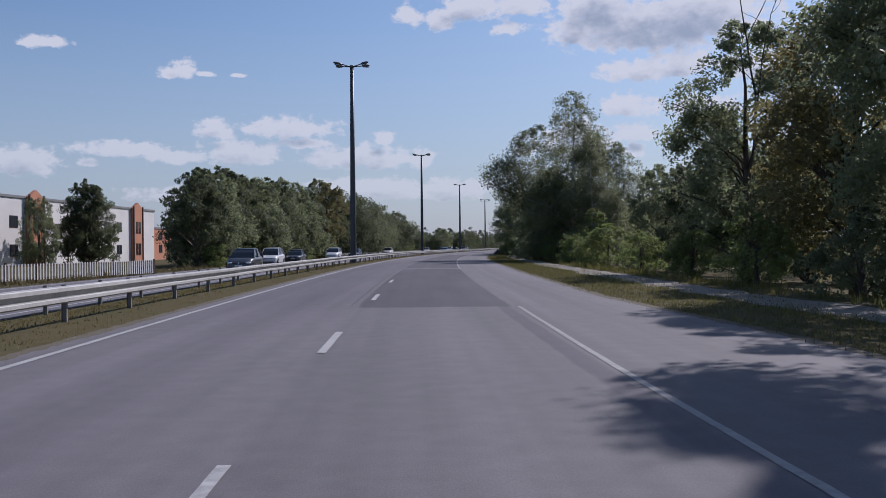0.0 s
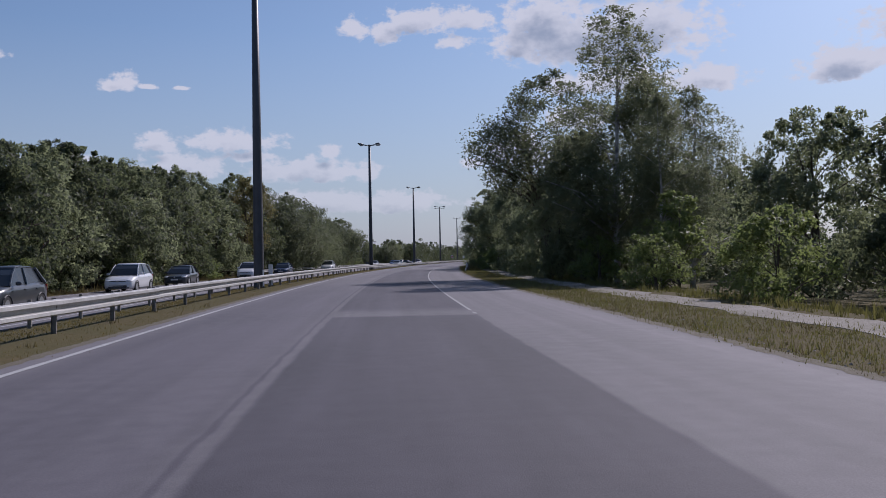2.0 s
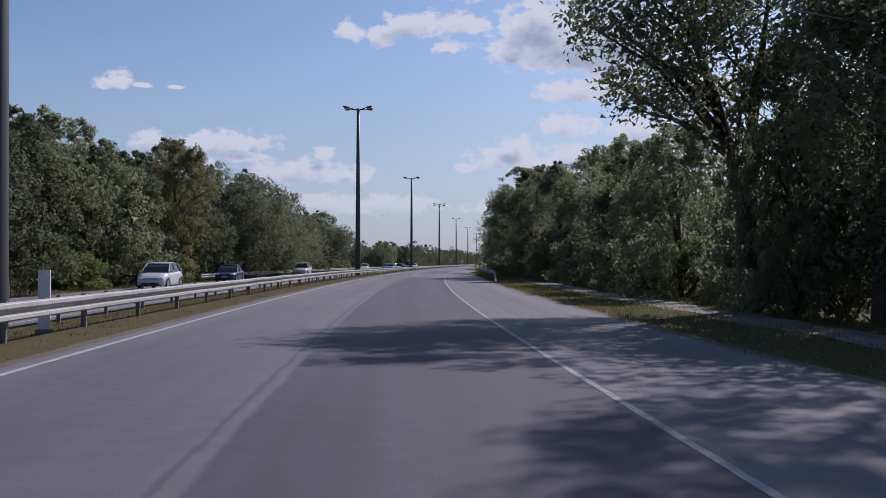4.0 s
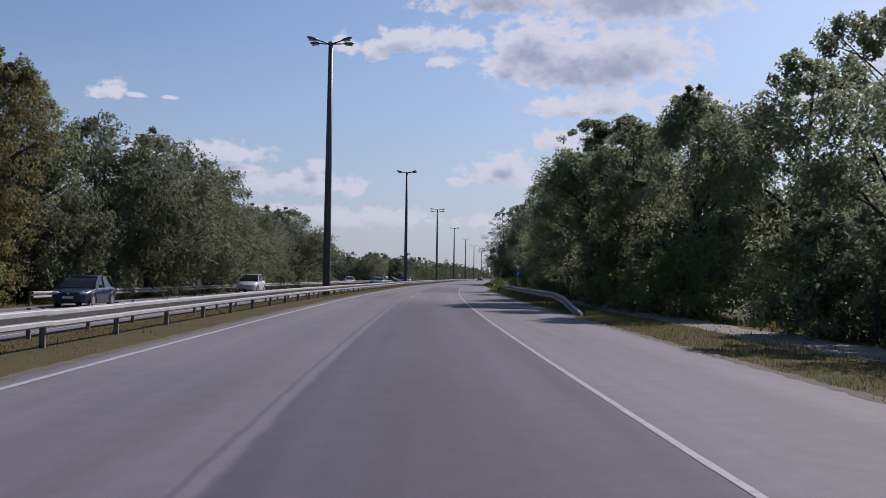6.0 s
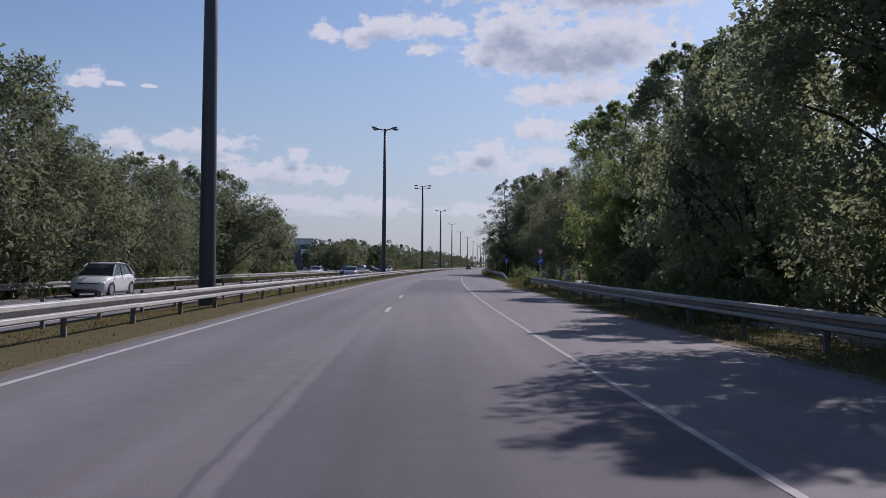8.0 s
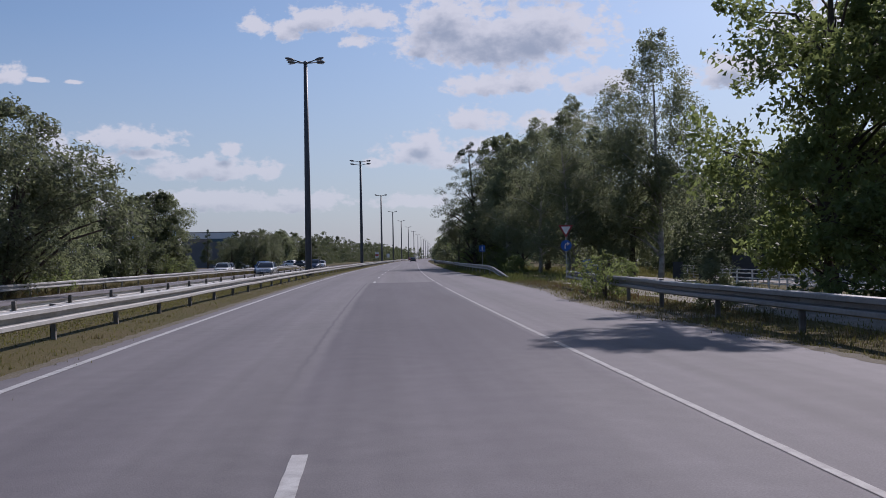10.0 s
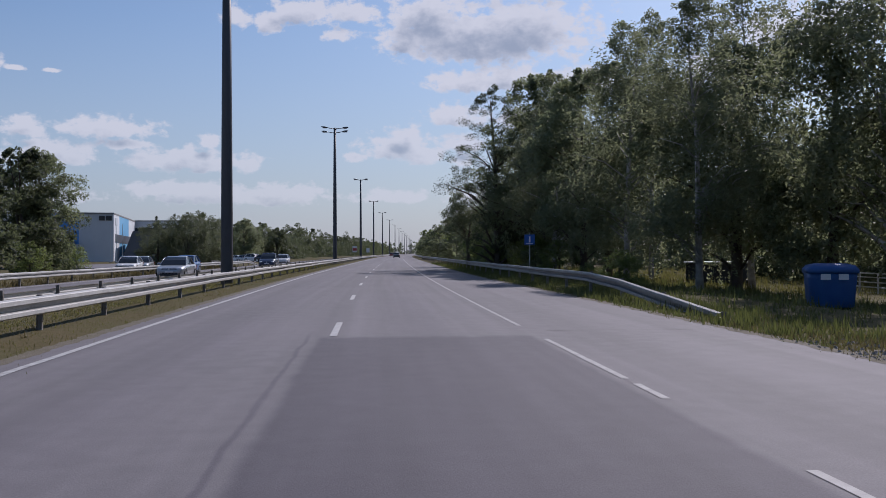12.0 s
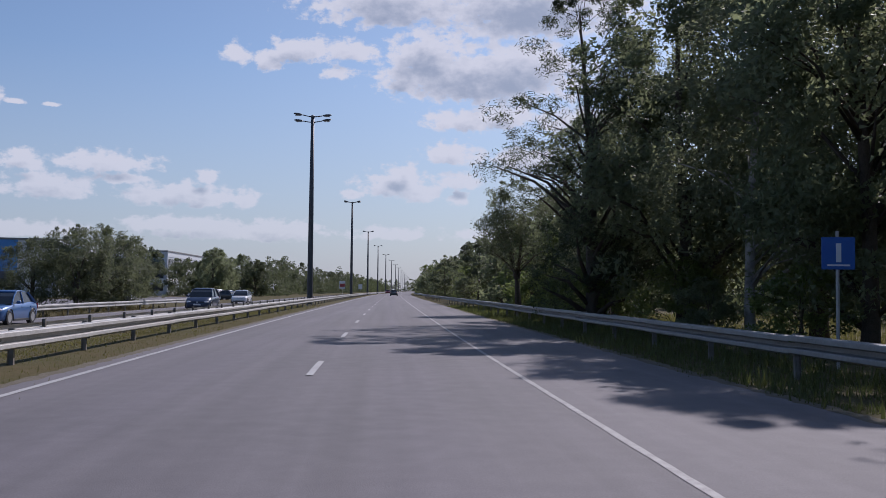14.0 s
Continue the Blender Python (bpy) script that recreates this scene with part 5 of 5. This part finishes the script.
            wh.parent = h
            wh.matrix_basis = pose(sx * (w - 0.10), y, 0.32 if kind != "suv" else 0.36, 0, 0, 0 if sx > 0 else 180)
            put("tyre", tyre, wh)
            put("rim", rim, wh)
        for y in (-a + 0.82, a - 0.82):
            vv, ff = [], []
            r = 0.37 if kind != "suv" else 0.41
            arc = [math.pi * q / 10 for q in range(-1, 12)]
            tube(vv, ff, [(sx * (w + 0.004), y + r * math.cos(q), 0.32 + r * math.sin(q)) for q in arc], [0.022] * len(arc), 5)
            put("wheel_arch", mesh_from("wheel_arch", vv, ff, BLACK), h)
        put("sill_trim", box_mesh("sill_trim", sx * w - 0.012, -a + 1.25, 0.17, sx * w + 0.012, a - 1.25, 0.27, BLACK, 0.005), h)
        for y in (-0.05, 0.95):
            put("door_handle", box_mesh("door_handle", sx * w - 0.01, y, belt - 0.17, sx * w + 0.022, y + 0.20, belt - 0.135, body_mat, 0.006), h)
    put("bumper_lip", box_mesh("bumper_lip", -w * 0.74, -0.03, -0.03, w * 0.74, 0.03, 0.03, BLACK, 0.01), h, pose(0, -a + 0.05, 0.265))
    put("badge", disc("badge", 0.055, 14, RIM), h, pose(0, -a + 0.02, 0.645))
    put("grille", box_mesh("grille", -0.48, -0.03, -0.08, 0.48, 0.02, 0.08, BLACK, 0.015), h, pose(0, -a + 0.055, 0.60))
    put("lower_intake", box_mesh("lower_intake", -0.56, -0.02, -0.06, 0.56, 0.02, 0.07, BLACK, 0.015), h, pose(0, -a + 0.02, 0.36))
    put("plate", box_mesh("plate", -0.26, -0.012, -0.056, 0.26, 0.012, 0.056, PLATE), h, pose(0, -a - 0.005, 0.47))
    return h


CAR_WHITE, CAR_DARK, CAR_NAVY, CAR_SILVER, CAR_BLUE = paint("white car paint", (0.72, 0.73, 0.74), 0), paint("dark grey car paint", (0.055, 0.060, 0.066)), paint("navy car paint", (0.022, 0.038, 0.085)), paint("silver car paint", (0.42, 0.44, 0.46), 0.5), paint("bright blue car paint", (0.05, 0.14, 0.34))
ONCOMING = [
    ("dark grey estate car oncoming on the far carriageway", CAR_DARK, 66.5, -11.9, "suv"),
    ("white people carrier oncoming on the far carriageway", CAR_WHITE, 92.5, -15.2, "van"),
    ("dark grey compact car oncoming on the far carriageway", CAR_DARK, 105.0, -15.2, "hatch"),
    ("white estate car oncoming on the far carriageway", CAR_WHITE, 129.5, -15.0, "suv"),
    ("dark blue compact car oncoming on the far carriageway", CAR_NAVY, 150.1, -15.2, "hatch"),
    ("white car oncoming on the far carriageway", CAR_WHITE, 187.0, -15.0, "suv"),
    ("silver estate car oncoming on the far carriageway", CAR_SILVER, 275.5, -12.8, "sedan"),
    ("bright blue hatchback oncoming on the far carriageway", CAR_BLUE, 291.0, -15.6, "hatch"),
    ("dark blue off-roader oncoming on the far carriageway", CAR_NAVY, 320.0, -12.6, "suv"),
    ("white hatchback oncoming on the far carriageway", CAR_WHITE, 353.1, -15.0, "hatch"),
]
for label, mat, s, lat, kind in ONCOMING:
    car(label, mat, on_road(s, lat, -0.285), kind)
car("dark car driving far ahead on the same carriageway", CAR_DARK, on_road(470, 1.75, 0.008, 180), "sedan", "cars ahead")
car("red-brown car driving far ahead of the others", paint("maroon car paint", (0.20, 0.03, 0.03)), on_road(590, -1.8, 0.008, 180), "sedan", "cars ahead")
for s, lat, mat, kind, turn, label in ((404, -27.0, CAR_WHITE, "suv", 60, "white car parked beyond the oncoming lanes"), (409, -29.5, CAR_SILVER, "hatch", 62, "silver car parked beyond the oncoming lanes"), (414, -32.0, CAR_WHITE, "sedan", 58, "white car parked beyond the oncoming lanes"),
                                       (398, -24.0, CAR_DARK, "hatch", 64, "dark car parked beyond the oncoming lanes"), (372, -34.0, CAR_DARK, "suv", 70, "dark car parked in front of the hall"), (296, -21.6, CAR_WHITE, "hatch", 4, "white car parked beyond the far guardrail"), (303, -22.4, CAR_SILVER, "sedan", 6, "silver car parked beyond the far guardrail")):
    car(label, mat, on_road(s, lat, ground_z(lat) + 0.01, turn), kind, "parked cars")
for s, lat, mat, kind, turn, label in ((252, 36.5, CAR_WHITE, "sedan", 80, "white car parked behind the clearing"), (266, 37.0, CAR_SILVER, "hatch", 82, "silver car parked behind the clearing"), (231, 36.0, CAR_WHITE, "hatch", 95, "white hatchback parked behind the clearing")):
    car(label, mat, on_road(s, lat, ground_z(lat) + 0.01, turn), kind, "parked cars")


# ---- buildings ----
def flat_building(name, label, corner, run, deep, height, turn, wall, category="building"):
    """A thing at its corner: x runs along the front, y goes back into it."""
    b = tagged(new(name), label, category)
    b.matrix_basis = pose(corner[0], corner[1], -0.9, 0, 0, turn)
    put("wall", box_mesh("wall", 0, 0, 0, run, deep, height, wall), b)
    put("roof", box_mesh("roof", -0.15, -0.15, height, run + 0.15, deep + 0.15, height + 0.35, ROOF), b)
    return b


def window(b, x0, z0, x1, z1, y=0.0, frame_mat=BROWN, bars=1):
    w = put("window", box_mesh("window", x0, y - 0.06, z0, x1, y + 0.02, z1, frame_mat), b)
    k = bars + 1
    for i in range(k):
        a0, a1 = x0 + (x1 - x0) * i / k + 0.07, x0 + (x1 - x0) * (i + 1) / k - 0.07
        put("pane", box_mesh("pane", a0, y - 0.075, z0 + 0.08, a1, y - 0.055, z1 - 0.08, PANE), w)
    return w


# white and orange two-storey block facing the road; its front runs back along the street
block = flat_building("office_building", "white two-storey building with orange brick gables", (-61.0, 78.0), 104.0, 22.0, 9.6, 87.0, WHITE_WALL)
for gx in (8.0, 31.5, 56.0, 94.5):
    gable = put("gable", box_mesh("gable", gx - 2.2, -0.55, 0, gx + 2.2, 0.0, 9.9, BRICK), block)
    v = [(gx - 2.2, -0.55, 9.9), (gx + 2.2, -0.55, 9.9), (gx, -0.55, 10.9), (gx - 2.2, 0, 9.9), (gx + 2.2, 0, 9.9), (gx, 0, 10.9)]
    put("gable_top", mesh_from("gable_top", v, [(0, 1, 2), (5, 4, 3), (0, 3, 4, 1), (1, 4, 5, 2), (2, 5, 3, 0)], BRICK), block)
    for dx in (-2.3, 2.0):
        put("trim", box_mesh("trim", gx + dx, -0.7, 0, gx + dx + 0.3, -0.5, 10.2, BROWN), block)
    for z in (1.2, 5.2):
        window(block, gx - 1.1, z, gx - 0.1, z + 2.2, -0.55)
        window(block, gx + 0.2, z, gx + 1.2, z + 2.2, -0.55)
for x in np.arange(13.0, 90.0, 5.2):
    if min(abs(x - g) for g in (31.5, 56.0)) > 3.6:
        for z in (1.4, 5.4):
            window(block, x, z, x + 2.2, z + 1.7)
annex = flat_building("brick_annex", "low red brick annex behind the white building", (-60.0, 190.0), 26.0, 14.0, 6.6, 87.0, BRICK)
for x in (3, 8, 13, 18):
    window(annex, x, 1.5, x + 2.0, 3.2)
    window(annex, x, 4.2, x + 2.0, 5.8)

# large hall with blue stripes: one side looks back along the road, the other at it
hall = tagged(new("hall"), "large grey retail hall with white and blue striped cladding", "building")
hall.matrix_basis = pose(-31.5, 459.6, -0.9, 0, 0, 3.0)
put("wall", box_mesh("wall", -120, 0, 0, 0, 96, 12.2, CLAD_GREY), hall)
put("roof", box_mesh("roof", -120.2, -0.2, 12.2, 0.2, 96.2, 12.6, ROOF), hall)
for x0, x1, mat in ((-14.9, -8.2, CLAD_BLUE), (-31.0, -14.9, CLAD_WHITE), (-58, -50, CLAD_BLUE)):
    put("cladding_panel", box_mesh("cladding_panel", x0, -0.12, 4.6, x1, 0, 12.2, mat), hall)
for y0, y1, mat in ((0.2, 14, CLAD_WHITE), (14, 40, CLAD_LIGHT), (40, 62, CLAD_WHITE), (62, 95, CLAD_GREY)):
    put("cladding_panel", box_mesh("cladding_panel", 0, y0, 0.2, 0.12, y1, 12.2, mat), hall)
put("storefront", box_mesh("storefront", -110, -3.2, 3.9, -9, 0, 5.4, CLAD_DARK), hall)
put("storefront", box_mesh("storefront", -110, -0.5, 0, -9, 0, 3.9, CLAD_DARK), hall)
for x in np.arange(-46, -10, 4.0):
    window(hall, x, 0.5, x + 3.4, 3.6, -0.5, CLAD_GREY)
put("window_band", box_mesh("window_band", 0.12, 4, 5.0, 0.2, 90, 7.2, CLAD_DARK), hall)
for x in (-3.4, -1.7):
    put("sign_board", box_mesh("sign_board", x, -0.2, 10.6, x + 1.4, 0, 11.8, BLACK), hall)
put("sign_board", box_mesh("sign_board", 0.12, 3.0, 9.6, 0.25, 8.0, 11.4, CLAD_GREY), hall)
v = [(1, 8, 0), (16, 10, 0), (16, 34, 0), (1, 34, 0), (4, 9, 8.2), (15, 10.5, 8.2), (15, 33, 8.2), (3, 33, 8.2)]
put("entrance_block", mesh_from("entrance_block", v, [(0, 1, 5, 4), (1, 2, 6, 5), (2, 3, 7, 6), (3, 0, 4, 7), (4, 5, 6, 7)], CLAD_DARK), hall)
put("window_band", box_mesh("window_band", 16.0, 12, 2.5, 16.12, 32, 4.5, PANE), hall)
for k, x in enumerate((1.3, 2.8, 4.4)):
    vv, ff = [], []
    tube(vv, ff, [(0, 0, 0), (0, 0, 9.0)], [0.08, 0.05], 6)
    pole = tagged(new("flagpole"), "white flagpole in front of the hall", "flagpole", "flagpoles")
    pole.matrix_basis = hall.matrix_basis @ pose(x, -18.0 - 2 * k, 0)
    put("mast", mesh_from("mast", vv, ff, FENCE_WHITE), pole)
    put("base_block", box_mesh("base_block", -0.3, -0.3, 0, 0.3, 0.3, 0.25, PATH), pole)
bx, by = beside(512, -62)
office = flat_building("office_building", "grey office building with bands of windows", (bx, by), 48.0, 30.0, 12.4, 90 + math.degrees(heading(530)), CLAD_GREY)
for z in (1.6, 5.0, 8.6):
    for x in np.arange(0.8, 46, 3.2):
        window(office, x, z, x + 2.6, z + 1.9, 0, CLAD_WHITE)
for z in (0.3, 3.9, 7.4, 11.0):
    put("wall_band", box_mesh("wall_band", 0, -0.1, z, 48.0, 0, z + 0.9, CLAD_WHITE), office)
for z in (1.4, 4.9, 8.5):
    put("window_band", box_mesh("window_band", -0.08, 1.0, z, 0.0, 29.0, z + 1.8, PANE), office)
bx, by = beside(560, -47)
shed = tagged(new("shed"), "grey gabled shed among the trees", "shed")
shed.matrix_basis = pose(bx, by, -0.9, 0, 0, -8)
put("wall", box_mesh("wall", 0, 0, 0, 7, 14, 3.6, CLAD_GREY), shed)
put("roof", mesh_from("roof", [(-0.3, -0.3, 3.5), (7.3, -0.3, 3.5), (2.0, -0.3, 7.0), (-0.3, 14.3, 3.5), (7.3, 14.3, 3.5), (2.0, 14.3, 7.0)], [(0, 1, 2), (5, 4, 3), (1, 4, 5, 2), (2, 5, 3, 0), (0, 3, 4, 1)], CLAD_GREY), shed)


# ---- picket railing at the edge of the oncoming lanes ----
railing = tagged(new("picket_railing"), "white metal picket railing on a low kerb", "railing")
fa, fb = Vector((*beside(33, -23.2), -0.32)), Vector((*beside(62, -17.0), -0.32))
fl = (fb - fa).length
railing.matrix_basis = Matrix.Translation(fa) @ pose(0, 0, 0, 0, 0, math.degrees(math.atan2(fb.y - fa.y, fb.x - fa.x)))
for z in (0.14, 0.86):
    put("rail", box_mesh("rail", 0, -0.03, z, fl, 0.03, z + 0.06, BROWN), railing)
picket = box_mesh("picket", -0.05, -0.012, 0.12, 0.05, 0.012, 0.98, FENCE_WHITE)
for k in range(int(fl / 0.26)):
    put("picket", picket, railing, pose(0.1 + 0.26 * k, -0.035, 0))
fpost = box_mesh("post", -0.05, -0.05, -0.2, 0.05, 0.05, 1.05, BROWN)
for k in range(int(fl / 2.5) + 1):
    put("post", fpost, railing, pose(min(2.5 * k, fl), 0.02, 0))

# ---- road signs and markers ----
def sign_pole(height):
    v, f = [], []
    tube(v, f, [(0, 0, -0.3), (0, 0, height)], [0.032, 0.032], 8)
    return mesh_from("pole", v, f, STEEL)


def triangle(name, size, mat, y):
    h = size * math.sqrt(3) / 2
    v = [(-size / 2, y, h / 3), (size / 2, y, h / 3), (0, y, -2 * h / 3), (-size / 2, y + 0.01, h / 3), (size / 2, y + 0.01, h / 3), (0, y + 0.01, -2 * h / 3)]
    return mesh_from(name, v, [(0, 2, 1), (3, 4, 5), (0, 1, 4, 3), (1, 2, 5, 4), (2, 0, 3, 5)], mat)


sign = tagged(new("road_sign"), "yield triangle above a blue arrow disc on one pole", "road sign", "road signs")
sign.matrix_basis = on_road(228.4, 10.8, ground_z(10.8), -6)
put("pole", sign_pole(3.2), sign)
plate = put("yield_plate", triangle("yield_plate", 0.82, SIGN_RED, -0.05), sign, pose(0, 0, 2.86))
put("plate_face", triangle("plate_face", 0.54, SIGN_WHITE, -0.056), plate)
plate = put("arrow_plate", disc("arrow_plate", 0.31, 24, SIGN_BLUE), sign, pose(0, -0.04, 1.95))
vv, ff = [], []
tube(vv, ff, [(-0.06, -0.02, -0.20), (-0.06, -0.02, 0.02), (-0.02, -0.02, 0.09), (0.07, -0.02, 0.10)], [0.035, 0.035, 0.035, 0.035], 4)
put("arrow", mesh_from("arrow", vv + [Vector((0.07, -0.02, 0.21)), Vector((0.07, -0.02, -0.01)), Vector((0.20, -0.02, 0.10))], ff + [(len(vv), len(vv) + 1, len(vv) + 2)], SIGN_WHITE), plate)
sign = tagged(new("road_sign"), "square blue sign with a white symbol beside the guardrail", "road sign", "road signs")
sign.matrix_basis = on_road(265.3, 9.3, ground_z(9.3), -10)
put("pole", sign_pole(2.55), sign)
plate = put("sign_plate", box_mesh("sign_plate", -0.29, -0.05, -0.29, 0.29, -0.035, 0.29, SIGN_BLUE, 0.004), sign, pose(0, 0, 2.15))
put("symbol", box_mesh("symbol", -0.04, -0.056, -0.16, 0.05, -0.051, 0.18, SIGN_WHITE), plate)
put("symbol", box_mesh("symbol", -0.20, -0.056, -0.23, 0.20, -0.051, -0.20, SIGN_WHITE), plate)
for s, lat, w, h, label in ((88.8, -5.98, 0.24, 1.25, "narrow white marker board between the guardrails"), (86.5, -6.05, 0.07, 0.95, "thin white marker post between the guardrails")):
    mk = tagged(new("marker_board"), label, "marker", "median markers")
    mk.matrix_basis = on_road(s, lat, -0.02)
    put("board", box_mesh("board", -w / 2, -0.03, 0.0, w / 2, 0.03, h, SIGN_WHITE, 0.006), mk)
    put("foot", box_mesh("foot", -w / 2 - 0.04, -0.07, -0.2, w / 2 + 0.04, 0.07, 0.06, PATH, 0.01), mk)
for s, lat, mat, label in ((392, -6.0, SIGN_RED, "red and white board on the median"), (470, -6.2, SIGN_WHITE, "white board on the median")):
    sign = tagged(new("road_sign"), label, "road sign", "road signs")
    sign.matrix_basis = on_road(s, lat, -0.1)
    put("pole", sign_pole(2.8), sign)
    plate = put("sign_plate", box_mesh("sign_plate", -0.45, -0.06, 1.6, 0.45, -0.035, 2.8, SIGN_WHITE, 0.004), sign)
    put("plate_band", box_mesh("plate_band", -0.38, -0.066, 1.9, 0.38, -0.061, 2.4, mat), plate)

# ---- the clearing beyond the second guardrail ----
binx = tagged(new("waste_container"), "blue plastic waste container with a domed lid", "waste container")
binx.matrix_basis = on_road(240.9, 14.9, ground_z(14.9), -14)
v = []
for z, w, d in ((0.06, 0.58, 0.50), (0.10, 0.60, 0.52), (0.95, 0.66, 0.58), (1.12, 0.67, 0.59)):
    v.append([(-w, -d, z), (-w * 0.4, -d - 0.03, z), (w * 0.4, -d - 0.03, z), (w, -d, z), (w, d, z), (-w, d, z)])
put("body", loft(v, BIN_BLUE, "body"), binx)
v = []
for z, k in ((1.12, 1.06), (1.24, 1.06), (1.36, 0.92), (1.42, 0.6)):
    v.append([(-0.67 * k, -0.62 * k, z), (0.67 * k, -0.62 * k, z), (0.67 * k, 0.60 * k, z), (-0.67 * k, 0.60 * k, z)])
lid = put("lid", loft(v, BIN_BLUE, "lid"), binx)
for x in (-0.40, 0.12):
    put("slot", box_mesh("slot", x, -0.665, 0.92, x + 0.28, -0.60, 1.10, SIGN_WHITE), binx)
for x in (-0.45, 0.45):
    put("foot", box_mesh("foot", x - 0.08, -0.4, -0.1, x + 0.08, 0.4, 0.07, BLACK), binx)

shelter = tagged(new("bin_shelter"), "black sheet-metal shelter with a white flat roof", "shelter")
shelter.matrix_basis = on_road(279.6, 25.3, ground_z(25.3), -18)
put("back_wall", box_mesh("back_wall", -2.2, 1.4, 0, 2.2, 1.5, 1.55, BLACK), shelter)
for x in (-2.2, 2.1):
    put("side_wall", box_mesh("side_wall", x, -1.4, 0, x + 0.1, 1.4, 1.55, BLACK), shelter)
put("front_panel", box_mesh("front_panel", -2.1, -1.45, 0.15, 2.1, -1.38, 1.50, BLACK), shelter)
put("roof", box_mesh("roof", -2.35, -1.6, 1.55, 2.35, 1.65, 1.66, FENCE_WHITE, 0.02), shelter)
for s, lat, w, h, label in ((245.6, 24.6, 1.2, 1.7, "black notice board on two legs"), (242.6, 26.6, 2.2, 1.8, "wide black notice board on two legs"), (243.0, 21.6, 0.7, 1.2, "dark metal cabinet on the grass")):
    brd = tagged(new("notice_board"), label, "board", "dark boards on the clearing")
    brd.matrix_basis = on_road(s, lat, ground_z(lat), -20)
    put("panel", box_mesh("panel", -w / 2, -0.10, 0.30, w / 2, 0.10, 0.30 + h, BLACK, 0.02), brd)
    for x in (-w / 2 + 0.06, w / 2 - 0.06):
        put("leg", box_mesh("leg", x - 0.03, -0.03, -0.2, x + 0.03, 0.03, 0.32, STEEL_DARK), brd)


def hoop_fence(s0, s1, lat0, lat1, label):
    fence = tagged(new("rail_fence"), label, "fence", "white fences of the parking ground")
    a, b = Vector((*beside(s0, lat0), ground_z(lat0))), Vector((*beside(s1, lat1), ground_z(lat1)))
    ln = (b - a).length
    fence.matrix_basis = Matrix.Translation(a) @ pose(0, 0, 0, 0, 0, math.degrees(math.atan2(b.y - a.y, b.x - a.x)))
    pm = box_mesh("post", -0.04, -0.04, -0.2, 0.04, 0.04, 1.15, FENCE_WHITE)
    for k in range(int(ln / 2.2) + 1):
        put("post", pm, fence, pose(2.2 * k, 0, 0))
    for z in (0.35, 0.62, 0.90, 1.12):
        put("rail", box_mesh("rail", 0, -0.025, z, ln, 0.025, z + 0.06, FENCE_WHITE), fence)
    return fence


hoop_fence(206, 236, 27.5, 27.5, "white metal rail fence before the parked cars")
hoop_fence(238, 268, 27.0, 28.5, "white metal rail fence before the parked cars")
hoop_fence(215, 236, 23.0, 22.0, "white metal rail fence on the clearing")
slab = tagged(put("concrete_slab", strip_mesh("concrete_slab", [219, 222, 226, 230, 234], lambda s: 13.2, lambda s: 15.4, 0.06, PATH, 0.45, 0.06, 40)), "pale concrete slab lying in the grass", "slab")
tagged(put("parking_ground", strip_mesh("parking_ground", list(np.arange(205, 266, 5.0)), lambda s: 29.0, lambda s: 40.0, -0.93, PATH, 0.1, 0.1, 41)), "pale paved parking ground behind the clearing", "pavement", kind="structure")
tagged(put("parking_ground", strip_mesh("parking_ground", list(np.arange(330, 450, 5.0)), lambda s: -48.0, lambda s: -23.0, -0.46, ASPHALT, 0.15, 0.1, 42)), "grey asphalt parking ground beyond the oncoming lanes", "pavement", kind="structure")

# ---- a dead tree and lean weeds ----
dead = tagged(new("dead_tree"), "bare dead tree with thin forked branches", "tree")
x, y = beside(45.5, 17.0)
dead.matrix_basis = pose(x, y, -0.45)
rng = np.random.RandomState(77)
vv, ff = [], []


def bough(p, d, length, r, depth, root=None):
    pts, q = [p], np.array(p, float)
    dd = np.array(d, float)
    for k in range(4):
        dd = dd + rng.normal(size=3) * 0.12
        dd /= np.linalg.norm(dd)
        q = q + dd * length / 4
        pts.append(tuple(q))
    first = grown_tube(vv, ff, pts, [r, r * 0.85, r * 0.7, r * 0.55, r * 0.35], 6, root)
    if depth:
        for k in range(3):
            i = rng.randint(2, 5)
            nd = dd + rng.normal(size=3) * 0.55
            nd[2] = abs(nd[2]) * 0.8 + 0.25
            bough(pts[i], nd / np.linalg.norm(nd), length * 0.55, r * 0.5, depth - 1, first + 6 * i)


bough((0, 0, -0.2), (0.02, 0, 1), 9.6, 0.11, 3)
put("trunk", mesh_from("trunk", vv, ff, BARK, True), dead)
